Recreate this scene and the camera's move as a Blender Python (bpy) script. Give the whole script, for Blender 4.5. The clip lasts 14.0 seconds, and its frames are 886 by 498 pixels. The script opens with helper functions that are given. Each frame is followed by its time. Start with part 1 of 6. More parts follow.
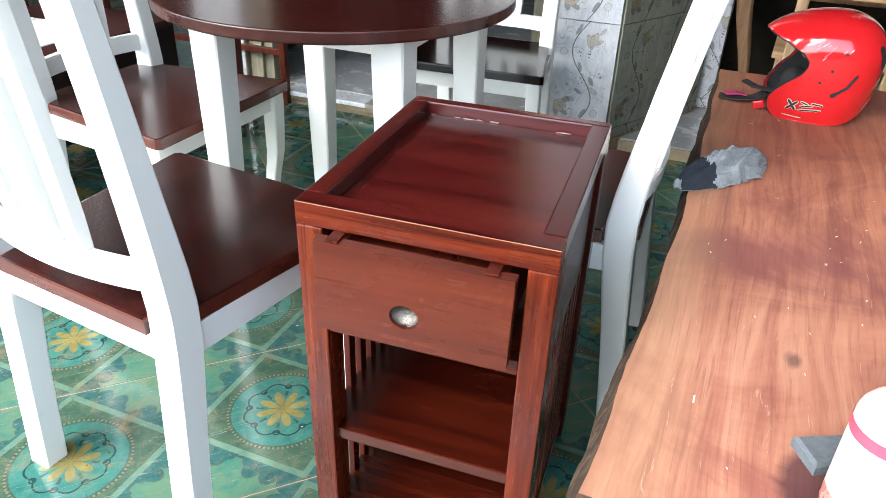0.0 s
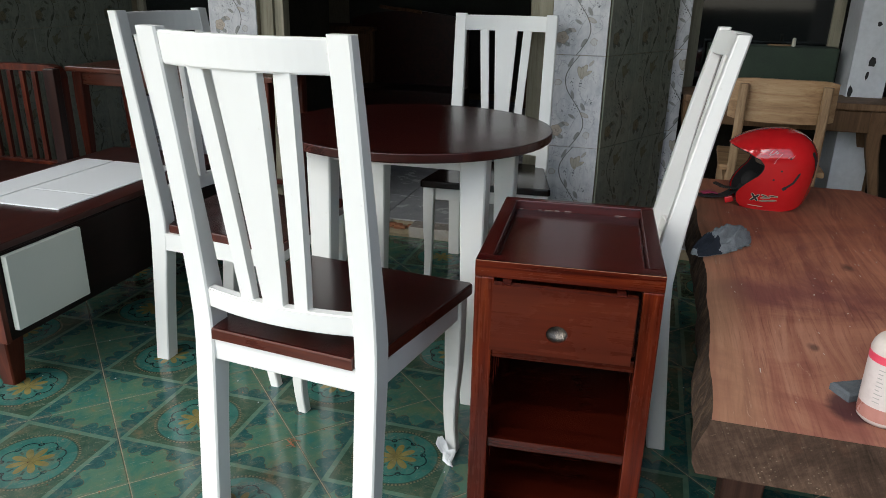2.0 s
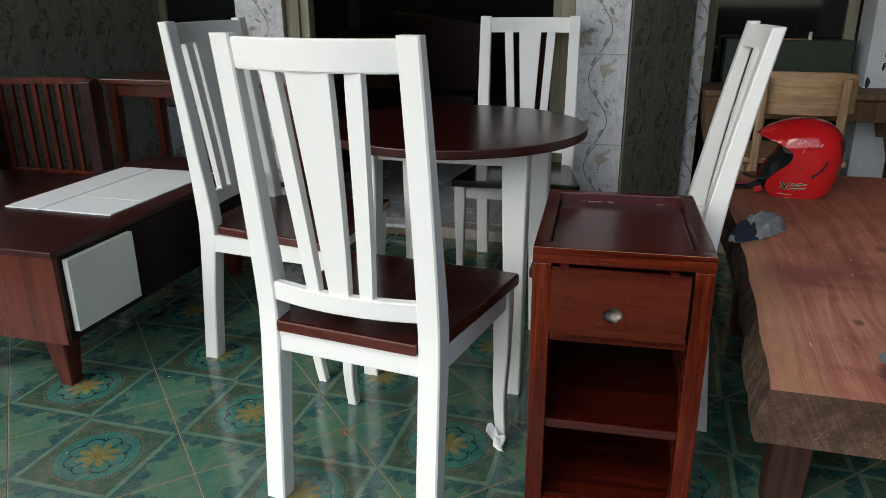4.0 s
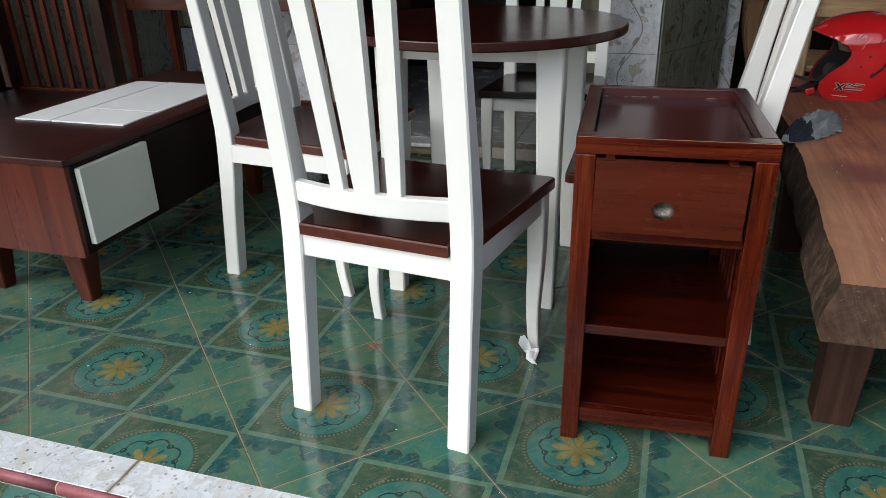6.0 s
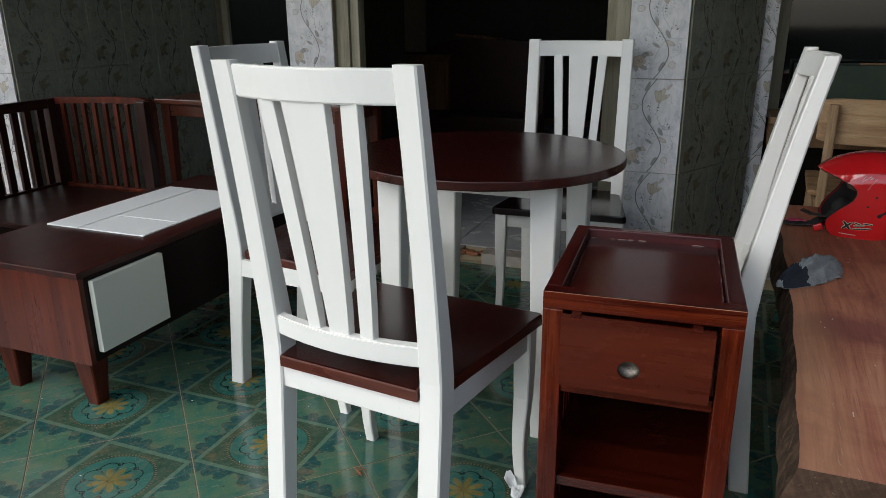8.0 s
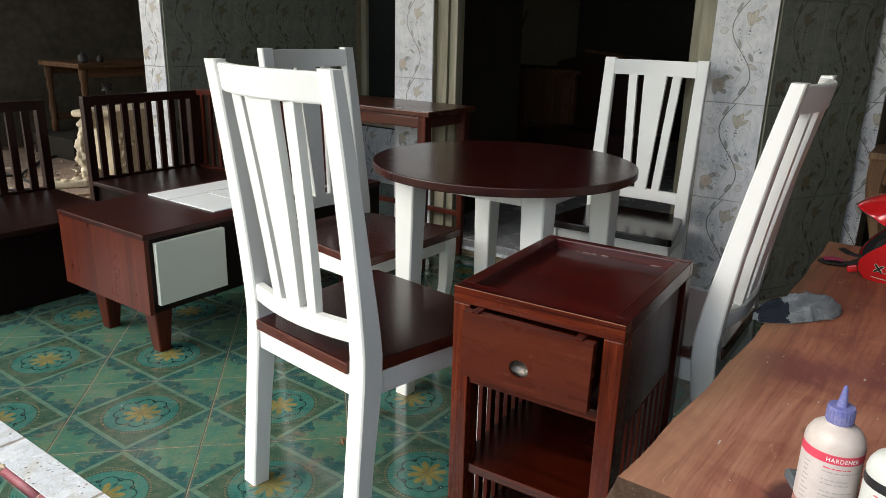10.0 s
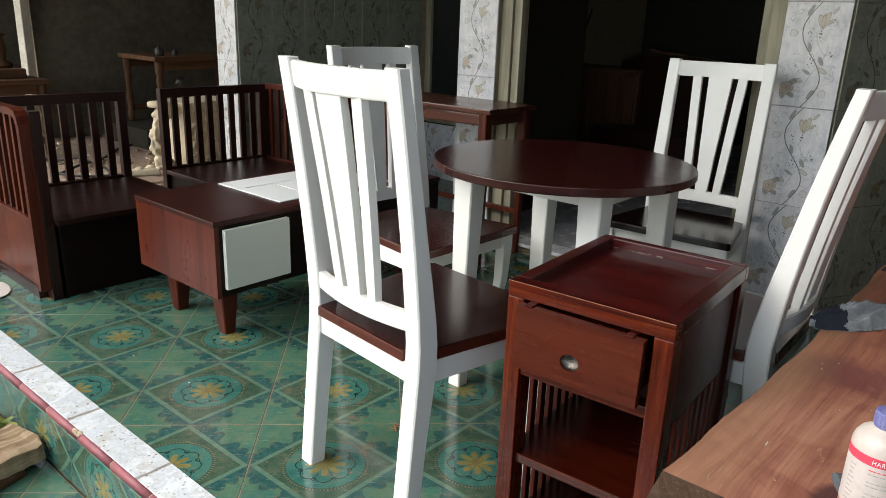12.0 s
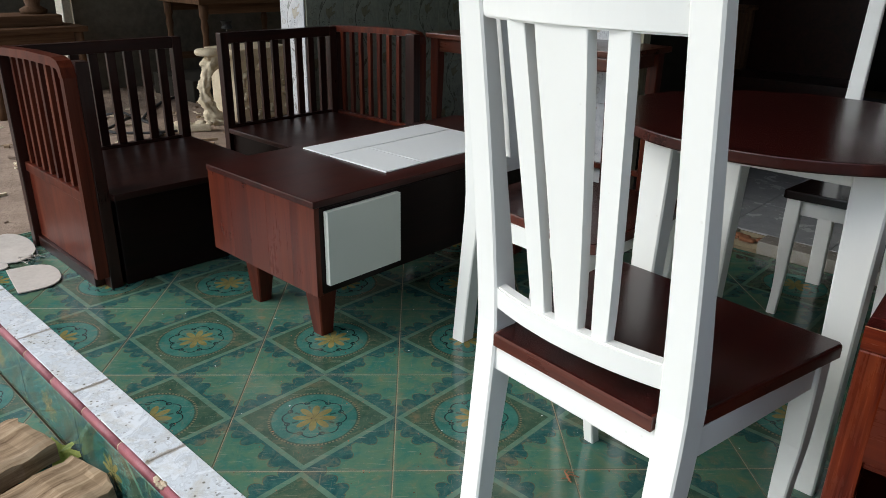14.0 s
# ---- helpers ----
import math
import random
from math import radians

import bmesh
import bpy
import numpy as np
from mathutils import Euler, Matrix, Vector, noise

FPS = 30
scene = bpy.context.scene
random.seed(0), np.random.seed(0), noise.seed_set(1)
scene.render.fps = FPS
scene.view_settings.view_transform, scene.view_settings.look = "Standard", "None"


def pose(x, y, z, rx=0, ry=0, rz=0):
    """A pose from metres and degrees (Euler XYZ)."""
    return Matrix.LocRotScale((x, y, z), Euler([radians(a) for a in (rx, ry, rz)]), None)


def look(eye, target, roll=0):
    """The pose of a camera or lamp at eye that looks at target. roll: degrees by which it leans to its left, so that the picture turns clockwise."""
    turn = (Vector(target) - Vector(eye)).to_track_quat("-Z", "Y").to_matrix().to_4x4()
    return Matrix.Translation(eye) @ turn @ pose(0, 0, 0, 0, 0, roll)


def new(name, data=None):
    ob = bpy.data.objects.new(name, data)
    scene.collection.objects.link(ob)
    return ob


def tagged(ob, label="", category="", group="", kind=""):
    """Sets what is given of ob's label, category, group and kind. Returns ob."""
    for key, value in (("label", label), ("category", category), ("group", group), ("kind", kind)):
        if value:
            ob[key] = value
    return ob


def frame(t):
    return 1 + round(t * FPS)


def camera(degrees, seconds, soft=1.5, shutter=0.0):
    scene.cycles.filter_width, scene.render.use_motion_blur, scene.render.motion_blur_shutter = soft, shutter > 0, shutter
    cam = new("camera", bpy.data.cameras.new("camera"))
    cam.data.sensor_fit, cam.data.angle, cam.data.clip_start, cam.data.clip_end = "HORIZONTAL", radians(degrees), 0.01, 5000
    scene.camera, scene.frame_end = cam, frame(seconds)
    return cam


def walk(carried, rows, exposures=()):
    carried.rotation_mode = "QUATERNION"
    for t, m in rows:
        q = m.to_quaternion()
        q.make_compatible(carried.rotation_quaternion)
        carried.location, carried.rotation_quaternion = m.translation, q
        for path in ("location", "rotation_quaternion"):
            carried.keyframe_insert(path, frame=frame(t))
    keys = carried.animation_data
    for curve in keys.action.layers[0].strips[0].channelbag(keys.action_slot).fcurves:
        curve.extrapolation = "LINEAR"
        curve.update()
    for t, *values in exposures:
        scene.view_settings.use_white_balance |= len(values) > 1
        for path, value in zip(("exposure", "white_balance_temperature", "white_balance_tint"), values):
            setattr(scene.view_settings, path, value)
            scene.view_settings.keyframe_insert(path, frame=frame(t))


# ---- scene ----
cam = camera(63.0, 14.0, 0.5)
PATH = [
    (0, (1.552, -0.643, 1.058), (0.928, 0.963, 0.042), 2.1),
    (0.5, (1.505, -0.832, 1.072), (0.942, 0.829, 0.112), 1.6),
    (1, (1.363, -0.98, 1.08), (0.826, 0.731, 0.194), 1.2),
    (1.5, (1.35, -1.073, 1.094), (0.843, 0.699, 0.316), 1.3),
    (2, (1.357, -1.164, 1.113), (0.859, 0.649, 0.431), 1.2),
    (2.2, (1.338, -1.197, 1.117), (0.83, 0.631, 0.483), 0.7),
    (4.3, (1.28, -1.263, 1.098), (0.762, 0.542, 0.41), -0.6),
    (4.5, (1.29, -1.261, 1.08), (0.772, 0.531, 0.359), -0.8),
    (5, (1.305, -1.242, 1.04), (0.78, 0.519, 0.25), -0.8),
    (5.5, (1.294, -1.216, 1.01), (0.752, 0.517, 0.173), -1.0),
    (6, (1.236, -1.205, 0.996), (0.683, 0.53, 0.169), -1.4),
    (6.5, (1.169, -1.175, 0.975), (0.606, 0.577, 0.19), -1.3),
    (7, (1.14, -1.111, 1.037), (0.551, 0.656, 0.31), -1.3),
    (7.5, (1.239, -1.102, 1.1), (0.619, 0.679, 0.433), -1.2),
    (8, (1.366, -1.135, 1.115), (0.661, 0.632, 0.496), -0.5),
    (8.2, (1.4, -1.157, 1.117), (0.633, 0.59, 0.518), -0.2),
    (10.3, (1.895, -1.019, 1.119), (0.756, 0.512, 0.52), 1.8),
    (10.5, (1.935, -1.025, 1.116), (0.783, 0.494, 0.511), 2.0),
    (11, (1.959, -1.042, 1.108), (0.764, 0.436, 0.486), 2.3),
    (11.5, (1.917, -1.062, 1.131), (0.697, 0.396, 0.51), 2.4),
    (12, (1.851, -1.066, 1.128), (0.616, 0.386, 0.525), 2.1),
    (12.5, (1.752, -1.078, 1.12), (0.523, 0.378, 0.513), 1.9),
    (13, (1.633, -1.06, 1.091), (0.389, 0.374, 0.462), 1.8),
    (13.5, (1.447, -0.971, 1.061), (0.192, 0.431, 0.382), 1.5),
    (14, (1.245, -0.89, 1.051), (-0.018, 0.474, 0.311), 1.1),
]
EXPOSURE = [(0.0, 2.7, 6200, 7), (0.3, 2.5, 6200, 7), (0.6, 2.05, 6250, 7), (0.9, 1.73, 6300, 7), (1.2, 1.30, 6300, 7), (1.6, 1.03, 6350, 7), (2.2, 0.88, 6350, 7), (4.3, 0.72, 6450, 8), (5.0, 0.77, 6450, 8), (6.5, 0.90, 6450, 8), (7.2, 0.74, 6400, 8), (8.2, 0.58, 6400, 8), (10.3, 1.20, 6750, 7), (11.5, 1.25, 6750, 7), (13.0, 1.19, 6650, 7), (14.0, 0.88, 6350, 7)]
walk(cam, [(t, look(eye, target, roll)) for t, eye, target, roll in PATH], EXPOSURE)

# ---------------------------------------------------------------- world and light
world = bpy.data.worlds.new("sky")
scene.world = world
world.use_nodes = True
wn = world.node_tree
for n in list(wn.nodes):
    wn.nodes.remove(n)
sky = wn.nodes.new("ShaderNodeTexSky")
sky.sky_type, sky.sun_disc = "NISHITA", False
sky.sun_elevation, sky.sun_rotation = radians(41), radians(215)
sky.air_density, sky.dust_density, sky.ozone_density = 1.0, 1.5, 1.5
wbg, wout = wn.nodes.new("ShaderNodeBackground"), wn.nodes.new("ShaderNodeOutputWorld")
wbg.inputs["Strength"].default_value = 0.15
# thin overcast: the sky's blue washed out
grey = wn.nodes.new("ShaderNodeHueSaturation")
grey.inputs["Saturation"].default_value = 0.55
wn.links.new(sky.outputs[0], grey.inputs["Color"])
wn.links.new(grey.outputs[0], wbg.inputs[0])
wn.links.new(wbg.outputs[0], wout.inputs[0])
sun = new("sun", bpy.data.lights.new("sun", "SUN"))
sun.data.energy, sun.data.angle, sun.data.color = 1.40, radians(52), (1.0, 0.97, 0.93)
sun.matrix_world = look((-4.1, -5.9, 6.25), (0, 0, 0))


# ---------------------------------------------------------------- shader arithmetic
class S:
    """A socket with arithmetic, for procedural patterns."""
    nt = None

    def __init__(self, sock):
        self.sock = sock

    @staticmethod
    def op(kind, *args, clamp=False):
        n = S.nt.nodes.new("ShaderNodeMath")
        n.operation, n.use_clamp = kind, clamp
        for i, a in enumerate(args):
            if isinstance(a, S):
                S.nt.links.new(a.sock, n.inputs[i])
            else:
                n.inputs[i].default_value = a
        return S(n.outputs[0])

    def __add__(self, o): return S.op("ADD", self, o)
    def __radd__(self, o): return S.op("ADD", o, self)
    def __sub__(self, o): return S.op("SUBTRACT", self, o)
    def __rsub__(self, o): return S.op("SUBTRACT", o, self)
    def __mul__(self, o): return S.op("MULTIPLY", self, o)
    def __rmul__(self, o): return S.op("MULTIPLY", o, self)
    def __truediv__(self, o): return S.op("DIVIDE", self, o)
    def abs(self): return S.op("ABSOLUTE", self)
    def sin(self): return S.op("SINE", self)
    def cos(self): return S.op("COSINE", self)
    def sqrt(self): return S.op("SQRT", self)
    def frac(self): return S.op("FRACT", self)
    def floor(self): return S.op("FLOOR", self)
    def sat(self): return S.op("ADD", self, 0.0, clamp=True)
    def max(self, o): return S.op("MAXIMUM", self, o)
    def min(self, o): return S.op("MINIMUM", self, o)

    def below(self, edge, soft=0.001):
        """1 where the value lies under edge, with a soft rim."""
        return S.op("ADD", (edge - self) / soft, 0.5, clamp=True)


def col(c):
    return (*c, 1.0)


def node_mat(name):
    m = bpy.data.materials.new(name)
    m.use_nodes = True
    S.nt = m.node_tree
    return m, m.node_tree.nodes["Principled BSDF"]


def link(a, b):
    S.nt.links.new(a.sock if isinstance(a, S) else a, b)


def coords(kind="Object"):
    n = S.nt.nodes.new("ShaderNodeTexCoord")
    return n.outputs[kind]


def xyz(vec):
    n = S.nt.nodes.new("ShaderNodeSeparateXYZ")
    link(vec, n.inputs[0])
    return S(n.outputs[0]), S(n.outputs[1]), S(n.outputs[2])


def vec3(x, y, z):
    n = S.nt.nodes.new("ShaderNodeCombineXYZ")
    for i, a in enumerate((x, y, z)):
        if isinstance(a, S):
            link(a, n.inputs[i])
        else:
            n.inputs[i].default_value = a
    return n.outputs[0]


def mapped(vec, scale=(1, 1, 1), shift=0.0):
    n = S.nt.nodes.new("ShaderNodeMapping")
    link(vec, n.inputs["Vector"])
    n.inputs["Scale"].default_value = scale
    if isinstance(shift, S):
        link(vec3(shift, shift * 1.7, shift * 0.6), n.inputs["Location"])
    return n.outputs[0]


def rand():
    n = S.nt.nodes.new("ShaderNodeObjectInfo")
    return S(n.outputs["Random"])


def fbm(vec, scale, detail=5.0, rough=0.55, distort=0.0):
    n = S.nt.nodes.new("ShaderNodeTexNoise")
    link(vec, n.inputs["Vector"])
    n.inputs["Scale"].default_value, n.inputs["Detail"].default_value = scale, detail
    n.inputs["Roughness"].default_value, n.inputs["Distortion"].default_value = rough, distort
    return S(n.outputs[0])


def cells(vec, scale, feature="F1"):
    n = S.nt.nodes.new("ShaderNodeTexVoronoi")
    n.feature = feature
    link(vec, n.inputs["Vector"])
    n.inputs["Scale"].default_value = scale
    return S(n.outputs["Distance"])


def ramp(fac, *stops):
    n = S.nt.nodes.new("ShaderNodeValToRGB")
    link(fac, n.inputs[0])
    e = n.color_ramp.elements
    while len(e) < len(stops):
        e.new(0.5)
    for el, (p, c) in zip(e, stops):
        el.position, el.color = p, col(c)
    return n.outputs[0]


def mix(fac, a, b, how="MIX"):
    n = S.nt.nodes.new("ShaderNodeMix")
    n.data_type, n.blend_type = "RGBA", how
    for sock, v in ((n.inputs[0], fac), (n.inputs[6], a), (n.inputs[7], b)):
        if isinstance(v, tuple):
            sock.default_value = col(v)
        elif isinstance(v, (int, float)):
            sock.default_value = v
        else:
            link(v, sock)
    return n.outputs[2]


def bump(height, strength=0.3, dist=0.002):
    n = S.nt.nodes.new("ShaderNodeBump")
    n.inputs["Strength"].default_value, n.inputs["Distance"].default_value = strength, dist
    link(height, n.inputs["Height"])
    return n.outputs[0]


def finish(b, color, rough, normal=None, metal=0.0, coat=0.0, spec=0.5):
    if isinstance(color, tuple):
        b.inputs["Base Color"].default_value = col(color)
    else:
        link(color, b.inputs["Base Color"])
    if isinstance(rough, S):
        link(rough.sat(), b.inputs["Roughness"])
    else:
        b.inputs["Roughness"].default_value = rough
    if normal is not None:
        link(normal, b.inputs["Normal"])
    b.inputs["Metallic"].default_value = metal
    b.inputs["Coat Weight"].default_value = coat
    b.inputs["Coat Roughness"].default_value = 0.12
    b.inputs["Specular IOR Level"].default_value = spec


def wood(name, dark, mid, light, axis=2, rough=0.3, coat=0.0, grain=1.0, relief=0.15, stain=0.35, spec=0.42, vary=1.0):
    """Wood with its grain along one local axis, rings, pores and blotches."""
    m, b = node_mat(name)
    r = rand() * 7.0
    st = [26.0 * grain] * 3
    st[axis] = 1.5 * grain
    st2 = [120.0 * grain] * 3
    st2[axis] = 4.0 * grain
    v = coords()
    broad = fbm(mapped(v, st, r), 1.0, 4.0, 0.55, 0.9)
    pores = fbm(mapped(v, st2, r), 2.0, 6.0, 0.7, 0.3)
    blot = fbm(mapped(v, (1, 1, 1), r), 6.0, 5.0, 0.62, 0.3)
    c = ramp(broad * 0.62 + pores * 0.2 + blot * 0.18, (0.36, dark), (0.5, mid), (0.66, light))
    c = mix(((blot - 0.42) * stain * 3.0).sat(), c, tuple(k * 0.45 for k in dark))
    c = mix((pores.below(0.38, 0.12)) * 0.28, c, tuple(k * 0.4 for k in dark))
    finish(b, c, rough + ((blot - 0.5) * 0.22 + (pores - 0.5) * 0.12) * vary, bump(pores * 0.7 + broad * 0.3, relief, 0.001), coat=coat * 0.6, spec=spec)
    return m


def paint(name, c, rough=0.38, dirt=0.12, spec=0.45):
    m, b = node_mat(name)
    v = coords()
    r = rand() * 5.0
    big = fbm(mapped(v, (1, 1, 1), r), 7.0, 4.0, 0.6)
    fine = fbm(mapped(v, (1, 1, 1), r), 130.0, 3.0, 0.5)
    k = mix((big - 0.45) * dirt * 2.0, c, tuple(q * d for q, d in zip(c, (0.80, 0.77, 0.68))))
    spots = cells(mapped(v, (1, 1, 1), r), 23.0).below(0.05, 0.03) * fbm(v, 3.0).max(0.55)
    k = mix(spots * dirt * 2.0, k, (0.35, 0.30, 0.22))
    finish(b, k, rough + (big - 0.5) * 0.2, bump(fine * 0.6 + big * 0.8, 0.10, 0.0012), spec=spec)
    return m


# ---------------------------------------------------------------- materials
WHITE = paint("white_paint", (0.735, 0.735, 0.705))
# greyer copy of the lid paint, with the drawer's shade mixed in
PANEL_SHADED = paint("shaded_panel_paint", (0.58, 0.60, 0.54), 0.42, 0.08)
LID = paint("white_lid_paint", (0.76, 0.78, 0.78), 0.42, 0.03)
MAHOGANY = wood("mahogany_top", (0.0120, 0.0022, 0.0022), (0.0263, 0.0046, 0.0036), (0.0488, 0.0088, 0.0060), 1, 0.22, 0.10, 0.8, 0.02, 0.25, 0.34, 0.35)
MAHOGANY_X = wood("mahogany_side_grain", (0.0120, 0.0022, 0.0022), (0.0263, 0.0046, 0.0036), (0.0488, 0.0088, 0.0060), 0, 0.22, 0.10, 0.8, 0.02, 0.25, 0.34, 0.35)
RED_EDGE = wood("red_stained_edge", (0.0420, 0.0084, 0.0054), (0.0720, 0.0150, 0.0084), (0.1020, 0.0270, 0.0132), 0, 0.3, 0.2, 1.0, 0.08)
CAB_V = wood("cabinet_wood_upright", (0.0200, 0.0020, 0.0007), (0.0740, 0.0082, 0.0022), (0.1550, 0.0270, 0.0070), 2, 0.27, 0.0, 1.1, 0.10, 0.6, 0.30)
CAB_H = wood("cabinet_wood_level", (0.0200, 0.0020, 0.0008), (0.0700, 0.0080, 0.0022), (0.1400, 0.0240, 0.0064), 0, 0.27, 0.0, 1.1, 0.10, 0.6, 0.30)
CAB_SIDE = wood("cabinet_side_wood", (0.0240, 0.0036, 0.0024), (0.0600, 0.0095, 0.0054), (0.1000, 0.0190, 0.0100), 2, 0.22, 0.0, 0.8, 0.04, 0.35, 0.12)
WORN = wood("worn_bare_edge", (0.16, 0.065, 0.028), (0.30, 0.14, 0.065), (0.42, 0.23, 0.12), 0, 0.5, 0.0, 1.0, 0.2)
CAB_D = wood("cabinet_wood_deep", (0.024, 0.0038, 0.0020), (0.050, 0.0075, 0.0032), (0.090, 0.016, 0.0060), 1, 0.30, 0.2, 1.2, 0.1)
DRAWER = wood("drawer_wood", (0.0380, 0.0056, 0.0026), (0.0700, 0.0112, 0.0046), (0.1050, 0.0210, 0.0085), 0, 0.27, 0.0, 0.42, 0.05, 0.4, 0.34)
# cabinet wood made darker, with the interior's shade in the colour
SHELF_SHADED = wood("shaded_shelf_wood", (0.0085, 0.0010, 0.0005), (0.0289, 0.0032, 0.0012), (0.0638, 0.0083, 0.0025), 0, 0.24, 0.0, 0.8, 0.06)
TRAY = wood("tray_panel_wood", (0.016, 0.0020, 0.0019), (0.050, 0.0050, 0.0042), (0.095, 0.012, 0.0085), 0, 0.20, 0.30, 0.7, 0.05)
TRAY_D = wood("tray_rim_wood", (0.014, 0.0020, 0.0018), (0.042, 0.0046, 0.0038), (0.080, 0.011, 0.0075), 1, 0.20, 0.30, 0.7, 0.05)
TABLE_EDGE = wood("dark_table_edge", (0.020, 0.0042, 0.0032), (0.036, 0.0075, 0.0050), (0.056, 0.0130, 0.0080), 0, 0.3, 0.1, 1.0, 0.08)
SOFA = wood("sofa_dark_wood", (0.0094, 0.0025, 0.0021), (0.0203, 0.0050, 0.0034), (0.0351, 0.0094, 0.0055), 1, 0.36, 0.0, 1.0, 0.1, 0.35, 0.30)
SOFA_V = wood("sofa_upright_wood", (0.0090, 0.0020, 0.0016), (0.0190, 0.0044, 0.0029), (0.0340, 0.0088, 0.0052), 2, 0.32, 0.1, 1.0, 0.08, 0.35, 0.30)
# darker copy of the sofa wood, with shade under seats put into it
SHADED_WOOD = wood("shaded_dark_wood", (0.0028, 0.0009, 0.0008), (0.0055, 0.0017, 0.0014), (0.0095, 0.0031, 0.0022), 1, 0.34, 0.0, 1.0, 0.08, 0.35, 0.16)
# darker seat copy: the dim room's reflection is put into its colour
SEAT_DIM = wood("dimmed_glossy_seat", (0.0040, 0.0016, 0.0015), (0.0080, 0.0030, 0.0026), (0.0140, 0.0052, 0.0040), 1, 0.2, 0.1, 0.8, 0.02, 0.25, 0.38, 0.35)
SOFA_RED = wood("sofa_red_wood", (0.030, 0.0050, 0.0026), (0.072, 0.0125, 0.0056), (0.125, 0.028, 0.0115), 2, 0.34, 0.0, 1.0, 0.08, 0.35, 0.22)
COFFEE = wood("coffee_front_wood", (0.0400, 0.0056, 0.0028), (0.0760, 0.0120, 0.0052), (0.1250, 0.0270, 0.0105), 2, 0.30, 0.0, 0.55, 0.08, 0.4, 0.30)
COFFEE_TOP = wood("coffee_top_wood", (0.0110, 0.0020, 0.0017), (0.0270, 0.0047, 0.0034), (0.0500, 0.0092, 0.0060), 1, 0.36, 0.0, 0.8, 0.03, 0.3, 0.30, 0.5)
TEAK = wood("brown_teak", (0.085, 0.045, 0.022), (0.150, 0.084, 0.042), (0.215, 0.130, 0.070), 2, 0.6, 0.0, 1.1, 0.25, 0.35, 0.25)
RAW = wood("raw_teak", (0.22, 0.12, 0.055), (0.36, 0.22, 0.11), (0.48, 0.33, 0.18), 0, 0.6, 0.0, 1.2, 0.2)
RAW_V = wood("raw_teak_upright", (0.20, 0.12, 0.06), (0.34, 0.22, 0.12), (0.46, 0.32, 0.19), 2, 0.6, 0.0, 1.2, 0.2)
OLD = wood("old_brown_wood", (0.0480, 0.0230, 0.0110), (0.0900, 0.0450, 0.0220), (0.1400, 0.0740, 0.0390), 2, 0.75, 0.0, 1.1, 0.25, 0.35, 0.15)
OLD_X = wood("old_brown_wood_level", (0.0480, 0.0230, 0.0110), (0.0900, 0.0450, 0.0220), (0.1400, 0.0740, 0.0390), 1, 0.75, 0.0, 1.1, 0.25, 0.35, 0.15)
DESK = wood("desk_wood", (0.0360, 0.0084, 0.0048), (0.0690, 0.0168, 0.0078), (0.1020, 0.0300, 0.0144), 0, 0.3, 0.15, 1.1, 0.1)
PLANK = wood("weathered_plank", (0.13, 0.082, 0.045), (0.30, 0.21, 0.13), (0.46, 0.35, 0.235), 1, 0.9, 0.0, 1.5, 1.0, 0.6, 0.2)
FRAME = wood("weathered_door_frame", (0.16, 0.14, 0.09), (0.25, 0.23, 0.16), (0.34, 0.31, 0.23), 2, 0.65, 0.0, 1.0, 0.3)


